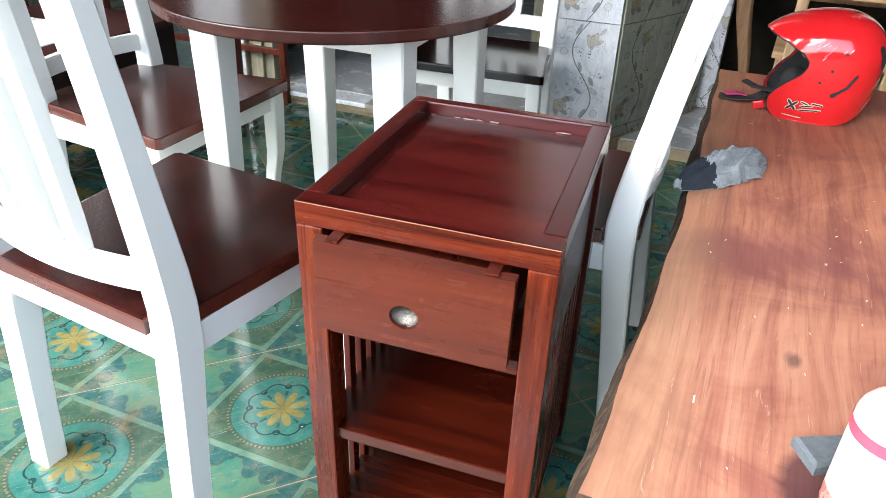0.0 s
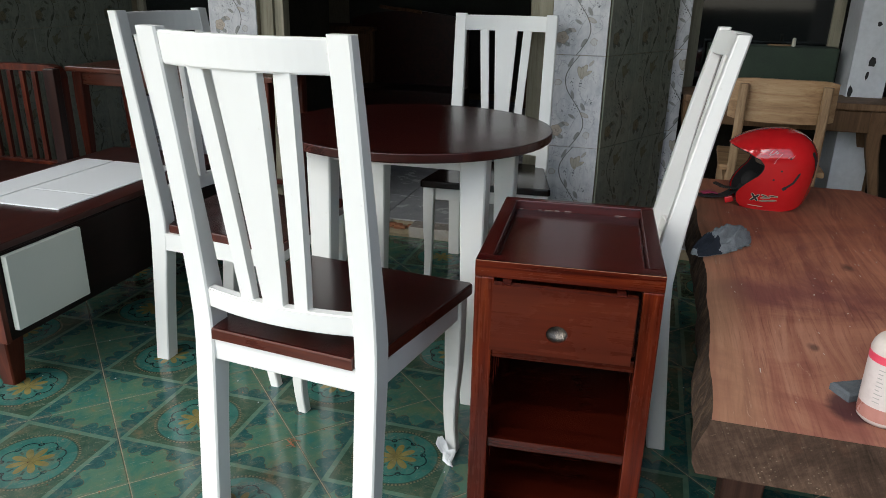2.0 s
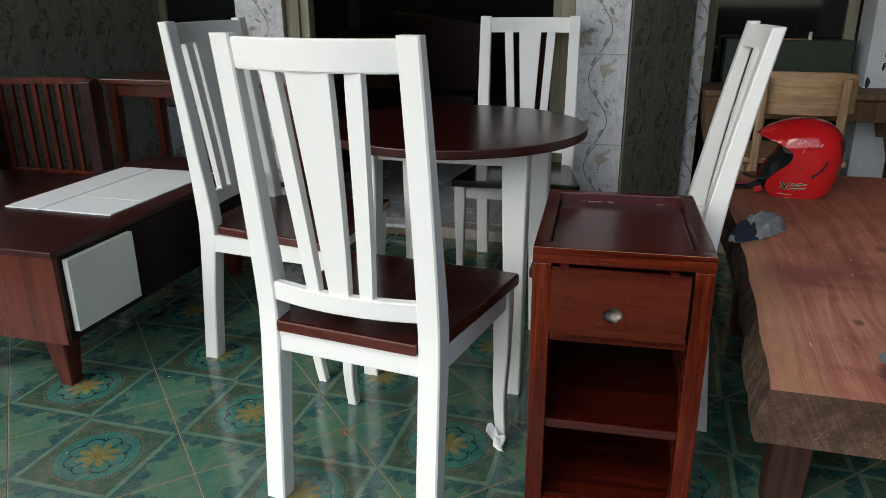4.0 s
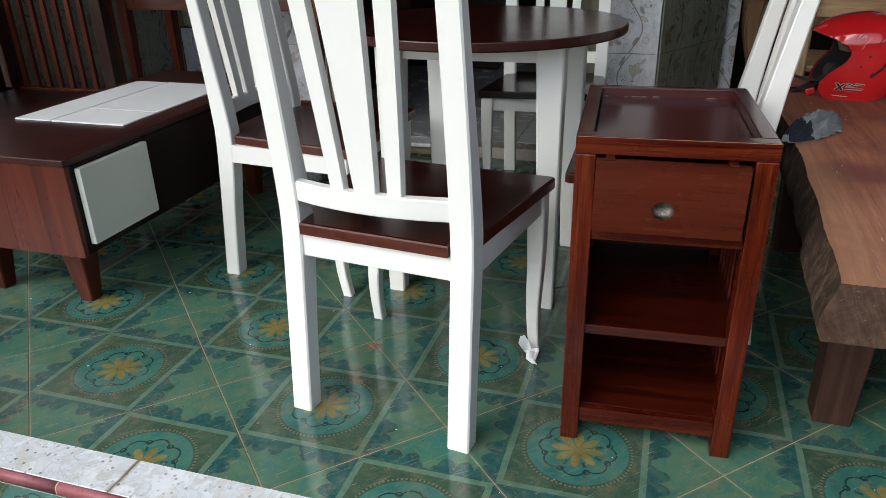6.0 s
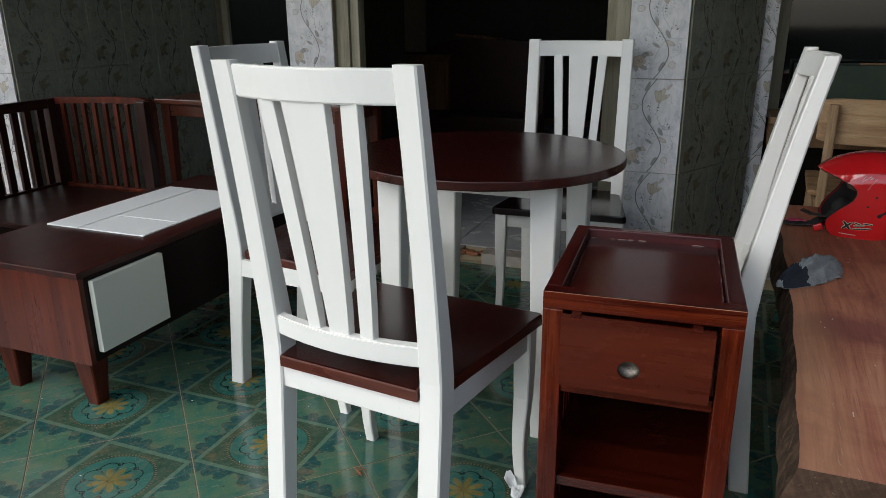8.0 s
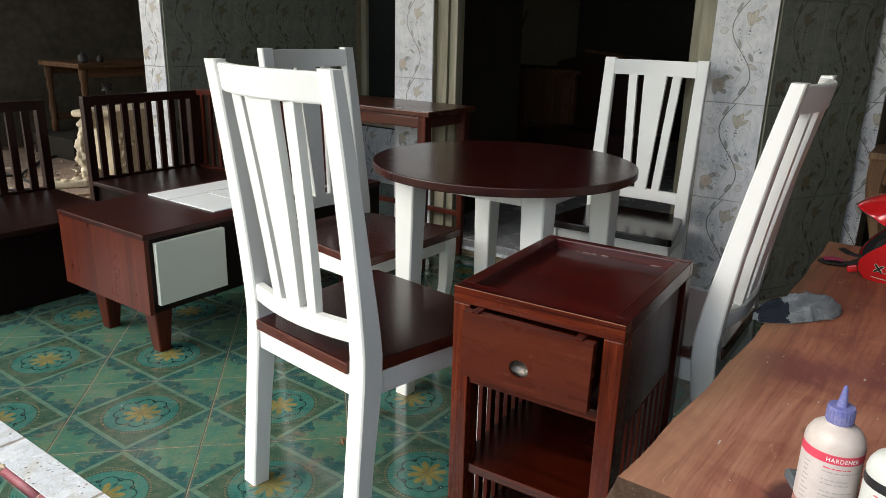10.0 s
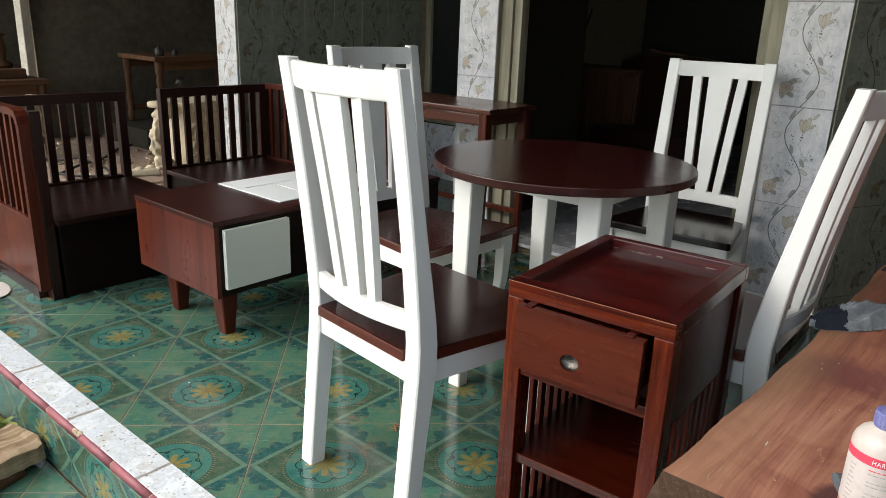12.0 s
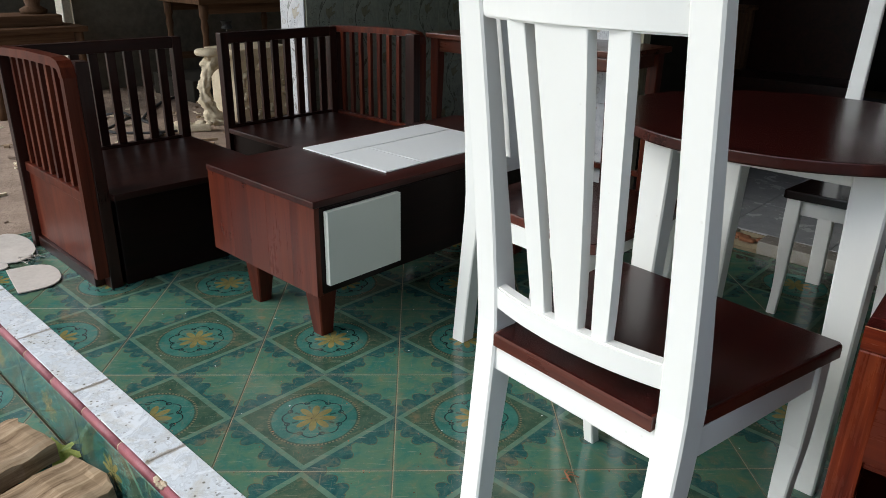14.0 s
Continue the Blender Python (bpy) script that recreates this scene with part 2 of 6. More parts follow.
def slab_wood():
    m, b = node_mat("raw_slab_wood")
    v = coords()
    x, y, z = xyz(v)
    warp = fbm(mapped(v, (3, 0.6, 3)), 1.4, 3.0, 0.5)
    lines = fbm(vec3(x * 30.0 + warp * 6.0, y * 1.3, z * 20.0), 1.0, 7.0, 0.66, 0.5)
    fibre = fbm(vec3(x * 190.0 + warp * 20.0, y * 7.0, z * 90.0), 1.0, 4.0, 0.65, 0.2)
    saw = fbm(mapped(v, (14, 160, 10)), 1.0, 3.0, 0.6)
    blot = fbm(v, 3.6, 6.0, 0.66, 0.7)
    c = ramp(lines * 0.46 + blot * 0.42 + fibre * 0.12, (0.34, (0.110, 0.036, 0.026)), (0.44, (0.205, 0.074, 0.051)), (0.53, (0.290, 0.126, 0.080)), (0.64, (0.385, 0.205, 0.138)))
    c = mix(blot.below(0.43, 0.16) * 0.55, c, (0.165, 0.052, 0.040))
    c = mix(fibre.below(0.40, 0.10) * 0.35, c, (0.105, 0.038, 0.026))
    heart = ((y * 0.8 + x * 0.25 - 0.42 + (blot - 0.5) * 1.6 + (lines - 0.5) * 0.8) * 1.5).sat()
    c = mix(heart * 0.7, c, ramp(lines * 0.6 + blot * 0.4, (0.38, (0.125, 0.026, 0.016)), (0.62, (0.380, 0.120, 0.066))))
    # a purple stain spilled near the middle of the long side
    d = (((x - 0.17) / 0.17) * ((x - 0.17) / 0.17) + ((y - 0.56) / 0.09) * ((y - 0.56) / 0.09)).sqrt() + (blot - 0.5) * 2.6
    c = mix(d.below(0.85, 0.8) * 0.7, c, (0.125, 0.036, 0.038))
    for kx, ky, kw in ((0.36, 0.78, 0.018), (0.20, 0.30, 0.012), (0.52, 0.46, 0.02)):
        k = (((x - kx) / kw) * ((x - kx) / kw) + ((y - ky) / (kw * 1.7)) * ((y - ky) / (kw * 1.7))).sqrt() + (blot - 0.5) * 3.0
        c = mix(k.below(0.9, 0.7) * 0.7, c, (0.055, 0.030, 0.024))
    k = (((x - 0.222) / 0.042) * ((x - 0.222) / 0.042) + ((y - 0.095) / 0.050) * ((y - 0.095) / 0.050)).sqrt() + (blot - 0.5) * 1.4
    c = mix(k.below(0.9, 0.35) * 0.85, c, (0.040, 0.014, 0.018))
    edge = (x + (blot - 0.5) * 0.16 + (lines - 0.5) * 0.05).below(0.085, 0.07)
    c = mix(edge * 0.4, c, mix(lines, (0.22, 0.120, 0.062), (0.42, 0.265, 0.155)))
    scr = fbm(mapped(v, (70, 9, 1)), 1.0, 3.0, 0.6, 2.4)
    c = mix(scr.below(0.31, 0.04) * 0.35, c, (0.46, 0.33, 0.24))
    finish(b, c, 0.60 + (blot - 0.5) * 0.3, bump(lines * 0.4 + saw * 0.35 + fibre * 0.4, 0.4, 0.0016), spec=0.3)
    return m


def sawn_end():
    """Rough chain-sawn end grain with crossing scratches and sawdust."""
    m, b = node_mat("sawn_slab_end")
    v = coords()
    x, y, z = xyz(v)
    blot = fbm(v, 7.0, 6.0, 0.68, 0.6)
    s1 = fbm(vec3(x * 22.0 + z * 30.0, y * 20.0, z * 90.0 - x * 60.0), 1.0, 5.0, 0.7, 0.3)
    s2 = fbm(vec3(x * 120.0 + z * 60.0, y * 120.0, z * 14.0), 1.0, 5.0, 0.7, 0.8)
    c = ramp(blot * 0.58 + s1 * 0.16 + s2 * 0.26, (0.36, (0.014, 0.008, 0.005)), (0.5, (0.050, 0.029, 0.019)), (0.62, (0.105, 0.064, 0.042)))
    c = mix(s1.below(0.31, 0.05) * 0.30, c, (0.19, 0.125, 0.085))
    warm = fbm(v, 11.0, 3.0, 0.5)
    c = mix(((warm - 0.60) * 6.0).sat() * 0.5, c, (0.12, 0.042, 0.018))
    dust = cells(v, 130.0).below(0.16, 0.08) * ((blot - 0.45) * 6.0).sat()
    c = mix(dust * 0.4, c, (0.30, 0.24, 0.17))
    finish(b, c, 0.92, bump(s1 * 0.25 + s2 * 0.4 + blot * 0.5, 0.8, 0.004), spec=0.2)
    return m


def bark(name, a, bcol, c3):
    m, b = node_mat(name)
    v = coords()
    n1 = fbm(mapped(v, (60, 26, 11)), 1.0, 7.0, 0.7, 1.4)
    n2 = fbm(v, 38.0, 5.0, 0.65)
    c = ramp(n1 * 0.7 + n2 * 0.3, (0.3, a), (0.5, bcol), (0.72, c3))
    finish(b, c, 0.9, bump(n1 * 0.8 + n2 * 0.3, 1.0, 0.006), spec=0.2)
    return m


SLAB = slab_wood()
SLAB_LEG = wood("slab_leg_wood", (0.022, 0.009, 0.006), (0.046, 0.020, 0.013), (0.080, 0.038, 0.025), 2, 0.7, 0.0, 1.0, 0.3, 0.6, 0.25)
SLAB_END = sawn_end()
BARK = bark("live_edge_bark", (0.008, 0.005, 0.0035), (0.036, 0.022, 0.014), (0.150, 0.098, 0.060))


def floor_tile():
    """Green printed tile: medallion in a diamond, scalloped corners, worn and stained."""
    m, b = node_mat("green_printed_tile")
    v = coords()
    x, y, z = xyz(v)
    r = rand()
    w0 = mapped(v, (1, 1, 1), r * 9.0)
    wob = (fbm(w0, 45.0, 3.0) - 0.5) * 0.010
    ax, ay = x.abs(), y.abs()
    rad = (x * x + y * y).sqrt() + wob * 0.12
    ang = S.op("ARCTAN2", y, x)
    dia = ax + ay + wob * 0.25
    big = fbm(w0, 8.0, 6.0, 0.68, 0.4)
    mid = fbm(w0, 36.0, 6.0, 0.68)
    patch = fbm(mapped(v, (1, 1, 1), r * 23.0), 15.0, 4.0, 0.6, 1.0)
    corner_c = ramp(patch * 0.65 + big * 0.35, (0.34, (0.022, 0.140, 0.122)), (0.44, (0.040, 0.140, 0.100)), (0.52, (0.066, 0.155, 0.098)), (0.62, (0.092, 0.160, 0.090)), (0.72, (0.210, 0.160, 0.075)))
    olive_c = ramp(mid * 0.6 + big * 0.4, (0.36, (0.022, 0.056, 0.036)), (0.54, (0.042, 0.080, 0.047)), (0.72, (0.098, 0.108, 0.058)))
    turq_c = ramp(big * 0.5 + mid * 0.5, (0.36, (0.018, 0.105, 0.090)), (0.54, (0.034, 0.150, 0.122)), (0.74, (0.085, 0.150, 0.095)))
    teal = ramp(mid * 0.6 + patch * 0.4, (0.36, (0.007, 0.048, 0.050)), (0.52, (0.016, 0.080, 0.078)), (0.68, (0.046, 0.122, 0.098)))
    # dark scalloped leaves along the outside of the diamond: two clumps of round lobes a side
    aa = ((ax - ay) / 0.2).abs()
    clump = ((aa - 0.05) * 9.0).sat()
    bumps = S.op("POWER", ((aa - 0.26) * 11.6).cos().abs(), 0.55)
    lobes = 0.008 + clump * (0.018 + 0.034 * bumps) + wob * 0.5
    gap = dia - 0.2
    scal = gap.below(lobes, 0.0018)
    rim = (gap - lobes).abs().below(0.0017, 0.0010)
    c = mix(scal, corner_c, teal)
    c = mix(rim * 0.85, c, mix(big, (0.010, 0.022, 0.018), (0.17, 0.125, 0.055)))
    # the diamond and its pale band
    c = mix(dia.below(0.199, 0.002), c, ramp(mid, (0.34, (0.072, 0.150, 0.104)), (0.66, (0.118, 0.200, 0.138))))
    c = mix(dia.below(0.180, 0.002), c, olive_c)
    # medallion with a toothed rim
    teeth = (ang * 76.0).cos()
    ringm = rad.below(0.1125, 0.001) * (1.0 - rad.below(0.1075, 0.001))
    c = mix(ringm * 0.7, c, (0.026, 0.036, 0.026))
    c = mix(ringm * teeth.below(0.1, 0.8) * 0.75, c, (0.19, 0.16, 0.085))
    c = mix(rad.below(0.1045, 0.002), c, turq_c)
    c = mix((rad - 0.1045).abs().below(0.0013, 0.001) * 0.6, c, (0.020, 0.045, 0.034))
    ink = (0.003, 0.018, 0.024)
    scroll = rad - (0.0650 + 0.0135 * (ang * 4.0).cos().abs())
    c = mix(scroll.abs().below(0.0019, 0.0012), c, ink)
    curl = ((rad - 0.0680) * (rad - 0.0680) + ((ang * 4.0).cos() * 0.016) * ((ang * 4.0).cos() * 0.016)).sqrt()
    c = mix((curl - 0.0056).abs().below(0.0015, 0.0011), c, ink)
    c = mix(curl.below(0.0016, 0.001) * 0.9, c, ink)
    drops = (rad - 0.047).abs().max((ang * 4.0 + 1.5708).sin().abs() * 0.034 - 0.001).below(0.0075, 0.002)
    c = mix(drops * 0.9, c, (0.012, 0.040, 0.034))
    petals = (rad - (0.016 + 0.037 * (ang * 4.0).cos().abs())).below(0.0, 0.003)
    c = mix(petals, c, ramp(mid * 0.6 + big * 0.4, (0.34, (0.125, 0.105, 0.028)), (0.52, (0.215, 0.170, 0.042)), (0.68, (0.290, 0.230, 0.070))))
    c = mix((ang * 4.0).cos().abs().below(0.22, 0.15) * rad.below(0.022, 0.003) * 0.6, c, (0.08, 0.065, 0.02))
    # wear, brown stains, scratches and ground-in dirt
    wear = fbm(mapped(v, (1, 1, 1), r * 13.0), 24.0, 7.0, 0.74, 1.0)
    c = mix(((wear - 0.52) * 4.2).sat() * 0.75, c, (0.185, 0.150, 0.085))
    c = mix(((0.45 - wear) * 3.0).sat() * 0.5, c, (0.024, 0.058, 0.050))
    rust = fbm(mapped(v, (1, 1, 1), r * 31.0), 7.0, 5.0, 0.6, 1.2)
    c = mix(((rust - 0.58) * 6.0).sat() * ((mid - 0.38) * 5.0).sat() * 0.65, c, (0.25, 0.145, 0.065))
    scr = fbm(mapped(v, (9, 120, 1), r * 4.0), 1.0, 3.0, 0.6, 2.6)
    c = mix(scr.below(0.34, 0.05) * 0.55, c, (0.27, 0.27, 0.20))
    scr2 = fbm(mapped(v, (110, 8, 1), r * 6.0), 1.0, 3.0, 0.6, 2.6)
    c = mix(scr2.below(0.32, 0.05) * 0.4, c, (0.21, 0.17, 0.11))
    dust = fbm(mapped(v, (1, 1, 1), r * 17.0), 95.0, 5.0, 0.75)
    c = mix(((dust - 0.60) * 8.0).sat() * ((big - 0.40) * 4.0).sat() * 0.55, c, (0.27, 0.24, 0.18))
    edge = ax.max(ay)
    c = mix((1.0 - edge.below(0.1935, 0.004)) * mid * 0.45, c, (0.19, 0.155, 0.10))
    c = mix(0.05 + r * 0.20, c, (0.030, 0.060, 0.050))
    # pale patchy wash: the floor's hazy sky sheen put into its colour
    c = mix((0.03 + (big - 0.5) * 0.20).sat(), c, (0.24, 0.33, 0.27))
    finish(b, c, 0.09 + (wear - 0.42) * 0.45 + (mid - 0.5) * 0.2 + ((dust - 0.58) * 3.0).sat() * 0.3, bump(mid * 0.5 + big + wear * 0.3, 0.10, 0.002))
    return m


def ellipse(x, z, cx, cz, rx, rz, deg):
    ca, sa = math.cos(radians(deg)), math.sin(radians(deg))
    u = ((x - cx) * ca + (z - cz) * sa) / rx
    w = ((z - cz) * ca - (x - cx) * sa) / rz
    return (u * u + w * w).sqrt()


def wall_tile(name, tint):
    """Pale grey wall tile with a printed winding stem, leaves, a tulip and a rose."""
    m, b = node_mat(name)
    v = coords()
    x, y0, z = xyz(v)
    r = rand()
    cloud = fbm(mapped(v, (1, 1, 1), r * 9.0), 16.0, 6.0, 0.68, 0.6)
    fine = fbm(v, 90.0, 4.0)
    smear = fbm(mapped(v, (60, 60, 12)), 1.0, 5.0, 0.7, 0.6)
    c = ramp(cloud * 0.6 + smear * 0.4, (0.32, (0.44, 0.455, 0.47)), (0.47, (0.59, 0.60, 0.60)), (0.58, (0.69, 0.695, 0.675)), (0.75, (0.74, 0.735, 0.705)))
    grey, brown = (0.115, 0.120, 0.115), (0.27, 0.22, 0.16)
    wig = (fbm(v, 60.0, 3.0) - 0.5) * 0.006
    # faint background scrolls
    for cx, cz, rr in ((0.052, 0.060, 0.040), (-0.052, 0.128, 0.024), (0.058, -0.070, 0.026), (0.045, -0.150, 0.020), (-0.045, -0.030, 0.026)):
        ring = (ellipse(x, z, cx, cz, rr, rr * 1.5, 12) - 1.0 + (cloud - 0.5) * 1.6).abs()
        c = mix(ring.below(0.030, 0.035) * ((smear - 0.40) * 6.0).sat() * 0.7, c, (0.25, 0.26, 0.29))
    stem = x + 0.043 * (z * 17.45).sin() + wig * 0.5
    c = mix(stem.abs().below(0.0020, 0.0014) * 0.92, c, (0.13, 0.125, 0.11))
    twig = x - 0.020 - 0.034 * (z * 17.45 + 0.9).sin()
    c = mix(twig.abs().below(0.0008, 0.0010) * (z + 0.04).abs().below(0.075, 0.01) * 0.6, c, grey)
    d = None
    for e in ((-0.026, 0.160, 0.0065, 0.020, -25), (-0.010, 0.030, 0.0065, 0.017, 15), (0.036, -0.018, 0.0075, 0.017, 30), (-0.006, -0.060, 0.006, 0.016, 60), (0.020, -0.140, 0.007, 0.018, -30)):
        q = ellipse(x, z, *e)
        d = q if d is None else d.min(q)
    c = mix((d + (fine - 0.5) * 0.6).below(0.92, 0.2) * 0.8, c, mix(fine, (0.15, 0.16, 0.13), (0.28, 0.28, 0.24)))
    c = mix((d - 1.0).abs().below(0.10, 0.1) * 0.5, c, grey)
    d = ellipse(x, z, 0.046, -0.052, 0.008, 0.018, 65).min(ellipse(x, z, -0.030, -0.092, 0.007, 0.015, 75)).min(ellipse(x, z, 0.058, 0.160, 0.005, 0.014, -40))
    c = mix(d.below(1.0, 0.2) * 0.6, c, (0.40, 0.35, 0.27))
    c = mix((d - 1.0).abs().below(0.10, 0.1) * 0.7, c, brown)
    # tulip
    tu = ellipse(x, z, 0.016, 0.120, 0.010, 0.026, 20).min(ellipse(x, z, 0.030, 0.128, 0.010, 0.027, -22)).min(ellipse(x, z, 0.023, 0.120, 0.011, 0.022, 0)).min(ellipse(x, z, 0.042, 0.118, 0.007, 0.022, -60)) + wig * 12.0
    c = mix(tu.below(1.0, 0.1) * 0.8, c, mix(smear, (0.34, 0.30, 0.20), (0.56, 0.51, 0.38)))
    c = mix((tu - 1.0).abs().below(0.07, 0.08) * 0.75, c, brown)
    c = mix((ellipse(x, z, 0.023, 0.124, 0.006, 0.022, -4) - 1.0).abs().below(0.12, 0.12) * 0.6, c, brown)
    # rose with dark leaves
    lf = ellipse(x, z, -0.048, -0.098, 0.010, 0.018, -60).min(ellipse(x, z, -0.080, -0.148, 0.010, 0.016, 20)).min(ellipse(x, z, -0.050, -0.146, 0.008, 0.017, 60))
    c = mix((lf + (fine - 0.5) * 0.8).below(1.0, 0.2) * 0.65, c, (0.17, 0.18, 0.145))
    rx, rz = x + 0.068, z + 0.122
    pr = (rx * rx + rz * rz).sqrt()
    pa = S.op("ARCTAN2", rz, rx)
    rose = pr - 0.021 - 0.004 * (pa * 2.5).cos().abs()
    c = mix(rose.below(0.0, 0.002) * 0.9, c, mix(fine, (0.40, 0.33, 0.24), (0.60, 0.51, 0.40)))
    c = mix(rose.abs().below(0.0010, 0.001) * 0.7, c, brown)
    c = mix((pr - 0.011 - 0.003 * (pa * 2.0 + 1.0).sin()).abs().below(0.0010, 0.001) * 0.6, c, brown)
    c = mix(pr.below(0.004, 0.002) * 0.7, c, brown)
    sm = ellipse(x, z, -0.072, 0.078, 0.014, 0.012, 20).min(ellipse(x, z, 0.060, -0.135, 0.012, 0.013, 0)) + wig * 20.0
    c = mix(sm.below(1.0, 0.2) * 0.35, c, (0.48, 0.44, 0.36))
    c = mix((sm - 1.0 + (fine - 0.5) * 1.2).abs().below(0.12, 0.1) * 0.5, c, brown)
    sketch = (fbm(mapped(v, (1, 1, 1), 0.0), 34.0, 2.0, 0.5, 2.2) - 0.5).abs().below(0.012, 0.014) * ((fbm(v, 11.0, 2.0) - 0.50) * 9.0).sat()
    c = mix(sketch * 0.75, c, (0.17, 0.17, 0.18))
    # berries
    near = ellipse(x, z, 0.004, -0.020, 0.016, 0.026, 10).min((ellipse(x, z, 0.002, 0.072, 0.020, 0.022, 0) - 1.0).abs() * 3.0).min(ellipse(x, z, 0.070, 0.010, 0.012, 0.020, 0))
    dots = cells(v, 95.0).below(0.28, 0.08) * near.below(1.0, 0.1)
    c = mix(dots * 0.9, c, (0.09, 0.09, 0.10))
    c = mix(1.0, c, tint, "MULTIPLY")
    finish(b, c, 0.22 + (fine - 0.5) * 0.15 + (cloud - 0.5) * 0.1, bump(cloud, 0.05, 0.002))
    return m


def plain(name, a, bcol, scale=8.0, rough=0.7, relief=0.3, metal=0.0, coat=0.0, depth=0.002, spec=0.4):
    m, b = node_mat(name)
    v = coords()
    n1 = fbm(mapped(v, (1, 1, 1), rand() * 4.0), scale, 6.0, 0.65, 0.4)
    n2 = fbm(v, scale * 9.0, 4.0, 0.6)
    finish(b, ramp(n1 * 0.65 + n2 * 0.35, (0.32, a), (0.68, bcol)), rough + (n1 - 0.5) * 0.25, bump(n1 * 0.6 + n2 * 0.5, relief, depth), metal, coat, spec)
    return m


FLOOR_TILE = floor_tile()
WALL_TILE = wall_tile("floral_wall_tile", (0.82, 0.82, 0.85))
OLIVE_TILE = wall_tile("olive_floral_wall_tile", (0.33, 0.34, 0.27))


def marble():
    m, b = node_mat("white_marble_tile")
    v = coords()
    r = rand()
    n = fbm(mapped(v, (1, 1, 1), r * 9.0), 12.0, 7.0, 0.65, 1.6)
    vein = (n - 0.5).abs().below(0.022, 0.03)
    dirt = fbm(mapped(v, (1, 1, 1), r * 3.0), 30.0, 5.0, 0.7)
    c = ramp(n, (0.35, (0.56, 0.60, 0.64)), (0.6, (0.68, 0.71, 0.74)))
    c = mix(vein * 0.30, c, (0.25, 0.27, 0.30))
    c = mix(((dirt - 0.50) * 5.0).sat() * 0.6, c, (0.29, 0.27, 0.22))
    x, y, z = xyz(v)
    stain = fbm(mapped(v, (1, 1, 1), r * 7.0), 9.0, 5.0, 0.65, 0.6)
    c = mix(((stain - 0.54) * 5.0).sat() * 0.5, c, (0.42, 0.36, 0.26))
    specks = cells(mapped(v, (1, 1, 1), r * 5.0), 60.0).below(0.20, 0.06) * ((stain - 0.42) * 5.0).sat()
    c = mix(specks * 0.8, c, (0.10, 0.085, 0.06))
    rim = (x.abs() + (dirt - 0.5) * 0.02).below(0.194, 0.006)
    c = mix((1.0 - rim) * 0.7, c, (0.20, 0.15, 0.09))
    finish(b, c, 0.25 + (dirt - 0.5) * 0.3, bump(dirt, 0.06, 0.001))
    return m


MARBLE = marble()
NOSING = plain("red_glazed_nosing", (0.15, 0.036, 0.046), (0.32, 0.105, 0.120), 30, 0.48, 0.4)
JOINT = plain("pale_mortar_joint", (0.34, 0.26, 0.17), (0.58, 0.48, 0.36), 40, 0.9, 0.5)
GROUT = plain("pale_grout", (0.20, 0.16, 0.10), (0.36, 0.30, 0.20), 30, 0.9, 0.5)
INNER_TILE = plain("grey_interior_tile", (0.28, 0.29, 0.30), (0.40, 0.41, 0.42), 9, 0.25, 0.06)
# for added walls out of view, dark so they bounce little light
UNSEEN_WALL = plain("unseen_dark_wall", (0.026, 0.024, 0.020), (0.055, 0.050, 0.042), 3, 0.9, 0.4)
# near-black: the shade behind the openings is put into this colour
CONCRETE = plain("shaded_plaster", (0.012, 0.0105, 0.008), (0.032, 0.028, 0.021), 3, 0.95, 0.4, spec=0.15)
WORKSHOP_WALL = plain("workshop_concrete", (0.05, 0.043, 0.033), (0.15, 0.130, 0.10), 1.6, 0.95, 0.4, spec=0.15)
# darkened so that the unlit room's dimness sits in the colour
PLASTER = plain("dimmed_plaster", (0.030, 0.030, 0.026), (0.055, 0.054, 0.047), 2, 0.9, 0.2)
ROOF = plain("porch_ceiling_boards", (0.16, 0.13, 0.10), (0.24, 0.20, 0.15), 3, 0.8, 0.3)
DIRT = plain("bare_earth", (0.17, 0.115, 0.083), (0.33, 0.25, 0.19), 5, 0.95, 0.9, depth=0.02)
YARD = plain("packed_yard_earth", (0.075, 0.062, 0.045), (0.14, 0.115, 0.085), 2, 0.95, 0.8, depth=0.02)
CREAM = plain("cream_carved_timber", (0.42, 0.34, 0.22), (0.66, 0.57, 0.42), 16, 0.7, 0.6, depth=0.004)
POST_WHITE = plain("limewashed_post", (0.42, 0.38, 0.30), (0.70, 0.66, 0.56), 6, 0.8, 0.4)
PEELED = plain("peeling_white_column", (0.50, 0.52, 0.54), (0.66, 0.68, 0.70), 5, 0.5, 0.3)
CHROME = plain("brushed_cup_pull", (0.06, 0.05, 0.042), (0.30, 0.27, 0.24), 90, 0.20, 0.8, metal=1.0)
RED = plain("red_helmet_shell", (0.60, 0.010, 0.014), (0.68, 0.016, 0.020), 4, 0.10, 0.02, coat=1.0)
BLACK = plain("black_rubber_lining", (0.012, 0.012, 0.013), (0.03, 0.03, 0.03), 30, 0.75, 0.4)
FOAM = plain("tan_foam_lining", (0.24, 0.16, 0.11), (0.36, 0.26, 0.19), 30, 0.9, 0.4)
PINK = plain("magenta_strap", (0.28, 0.02, 0.08), (0.38, 0.04, 0.12), 30, 0.8, 0.3)
# pale glossy flecks that stand in for a reflected line
RIM_GLINT = plain("rim_glint_fleck", (0.06, 0.03, 0.028), (0.20, 0.15, 0.14), 60, 0.10, 0.5, coat=0.4)
LOGO = plain("pale_decal", (0.45, 0.40, 0.30), (0.62, 0.57, 0.45), 30, 0.4, 0.0)
PALE_STREAK = plain("pale_streak", (0.55, 0.30, 0.30), (0.72, 0.50, 0.50), 60, 0.4, 0.2)
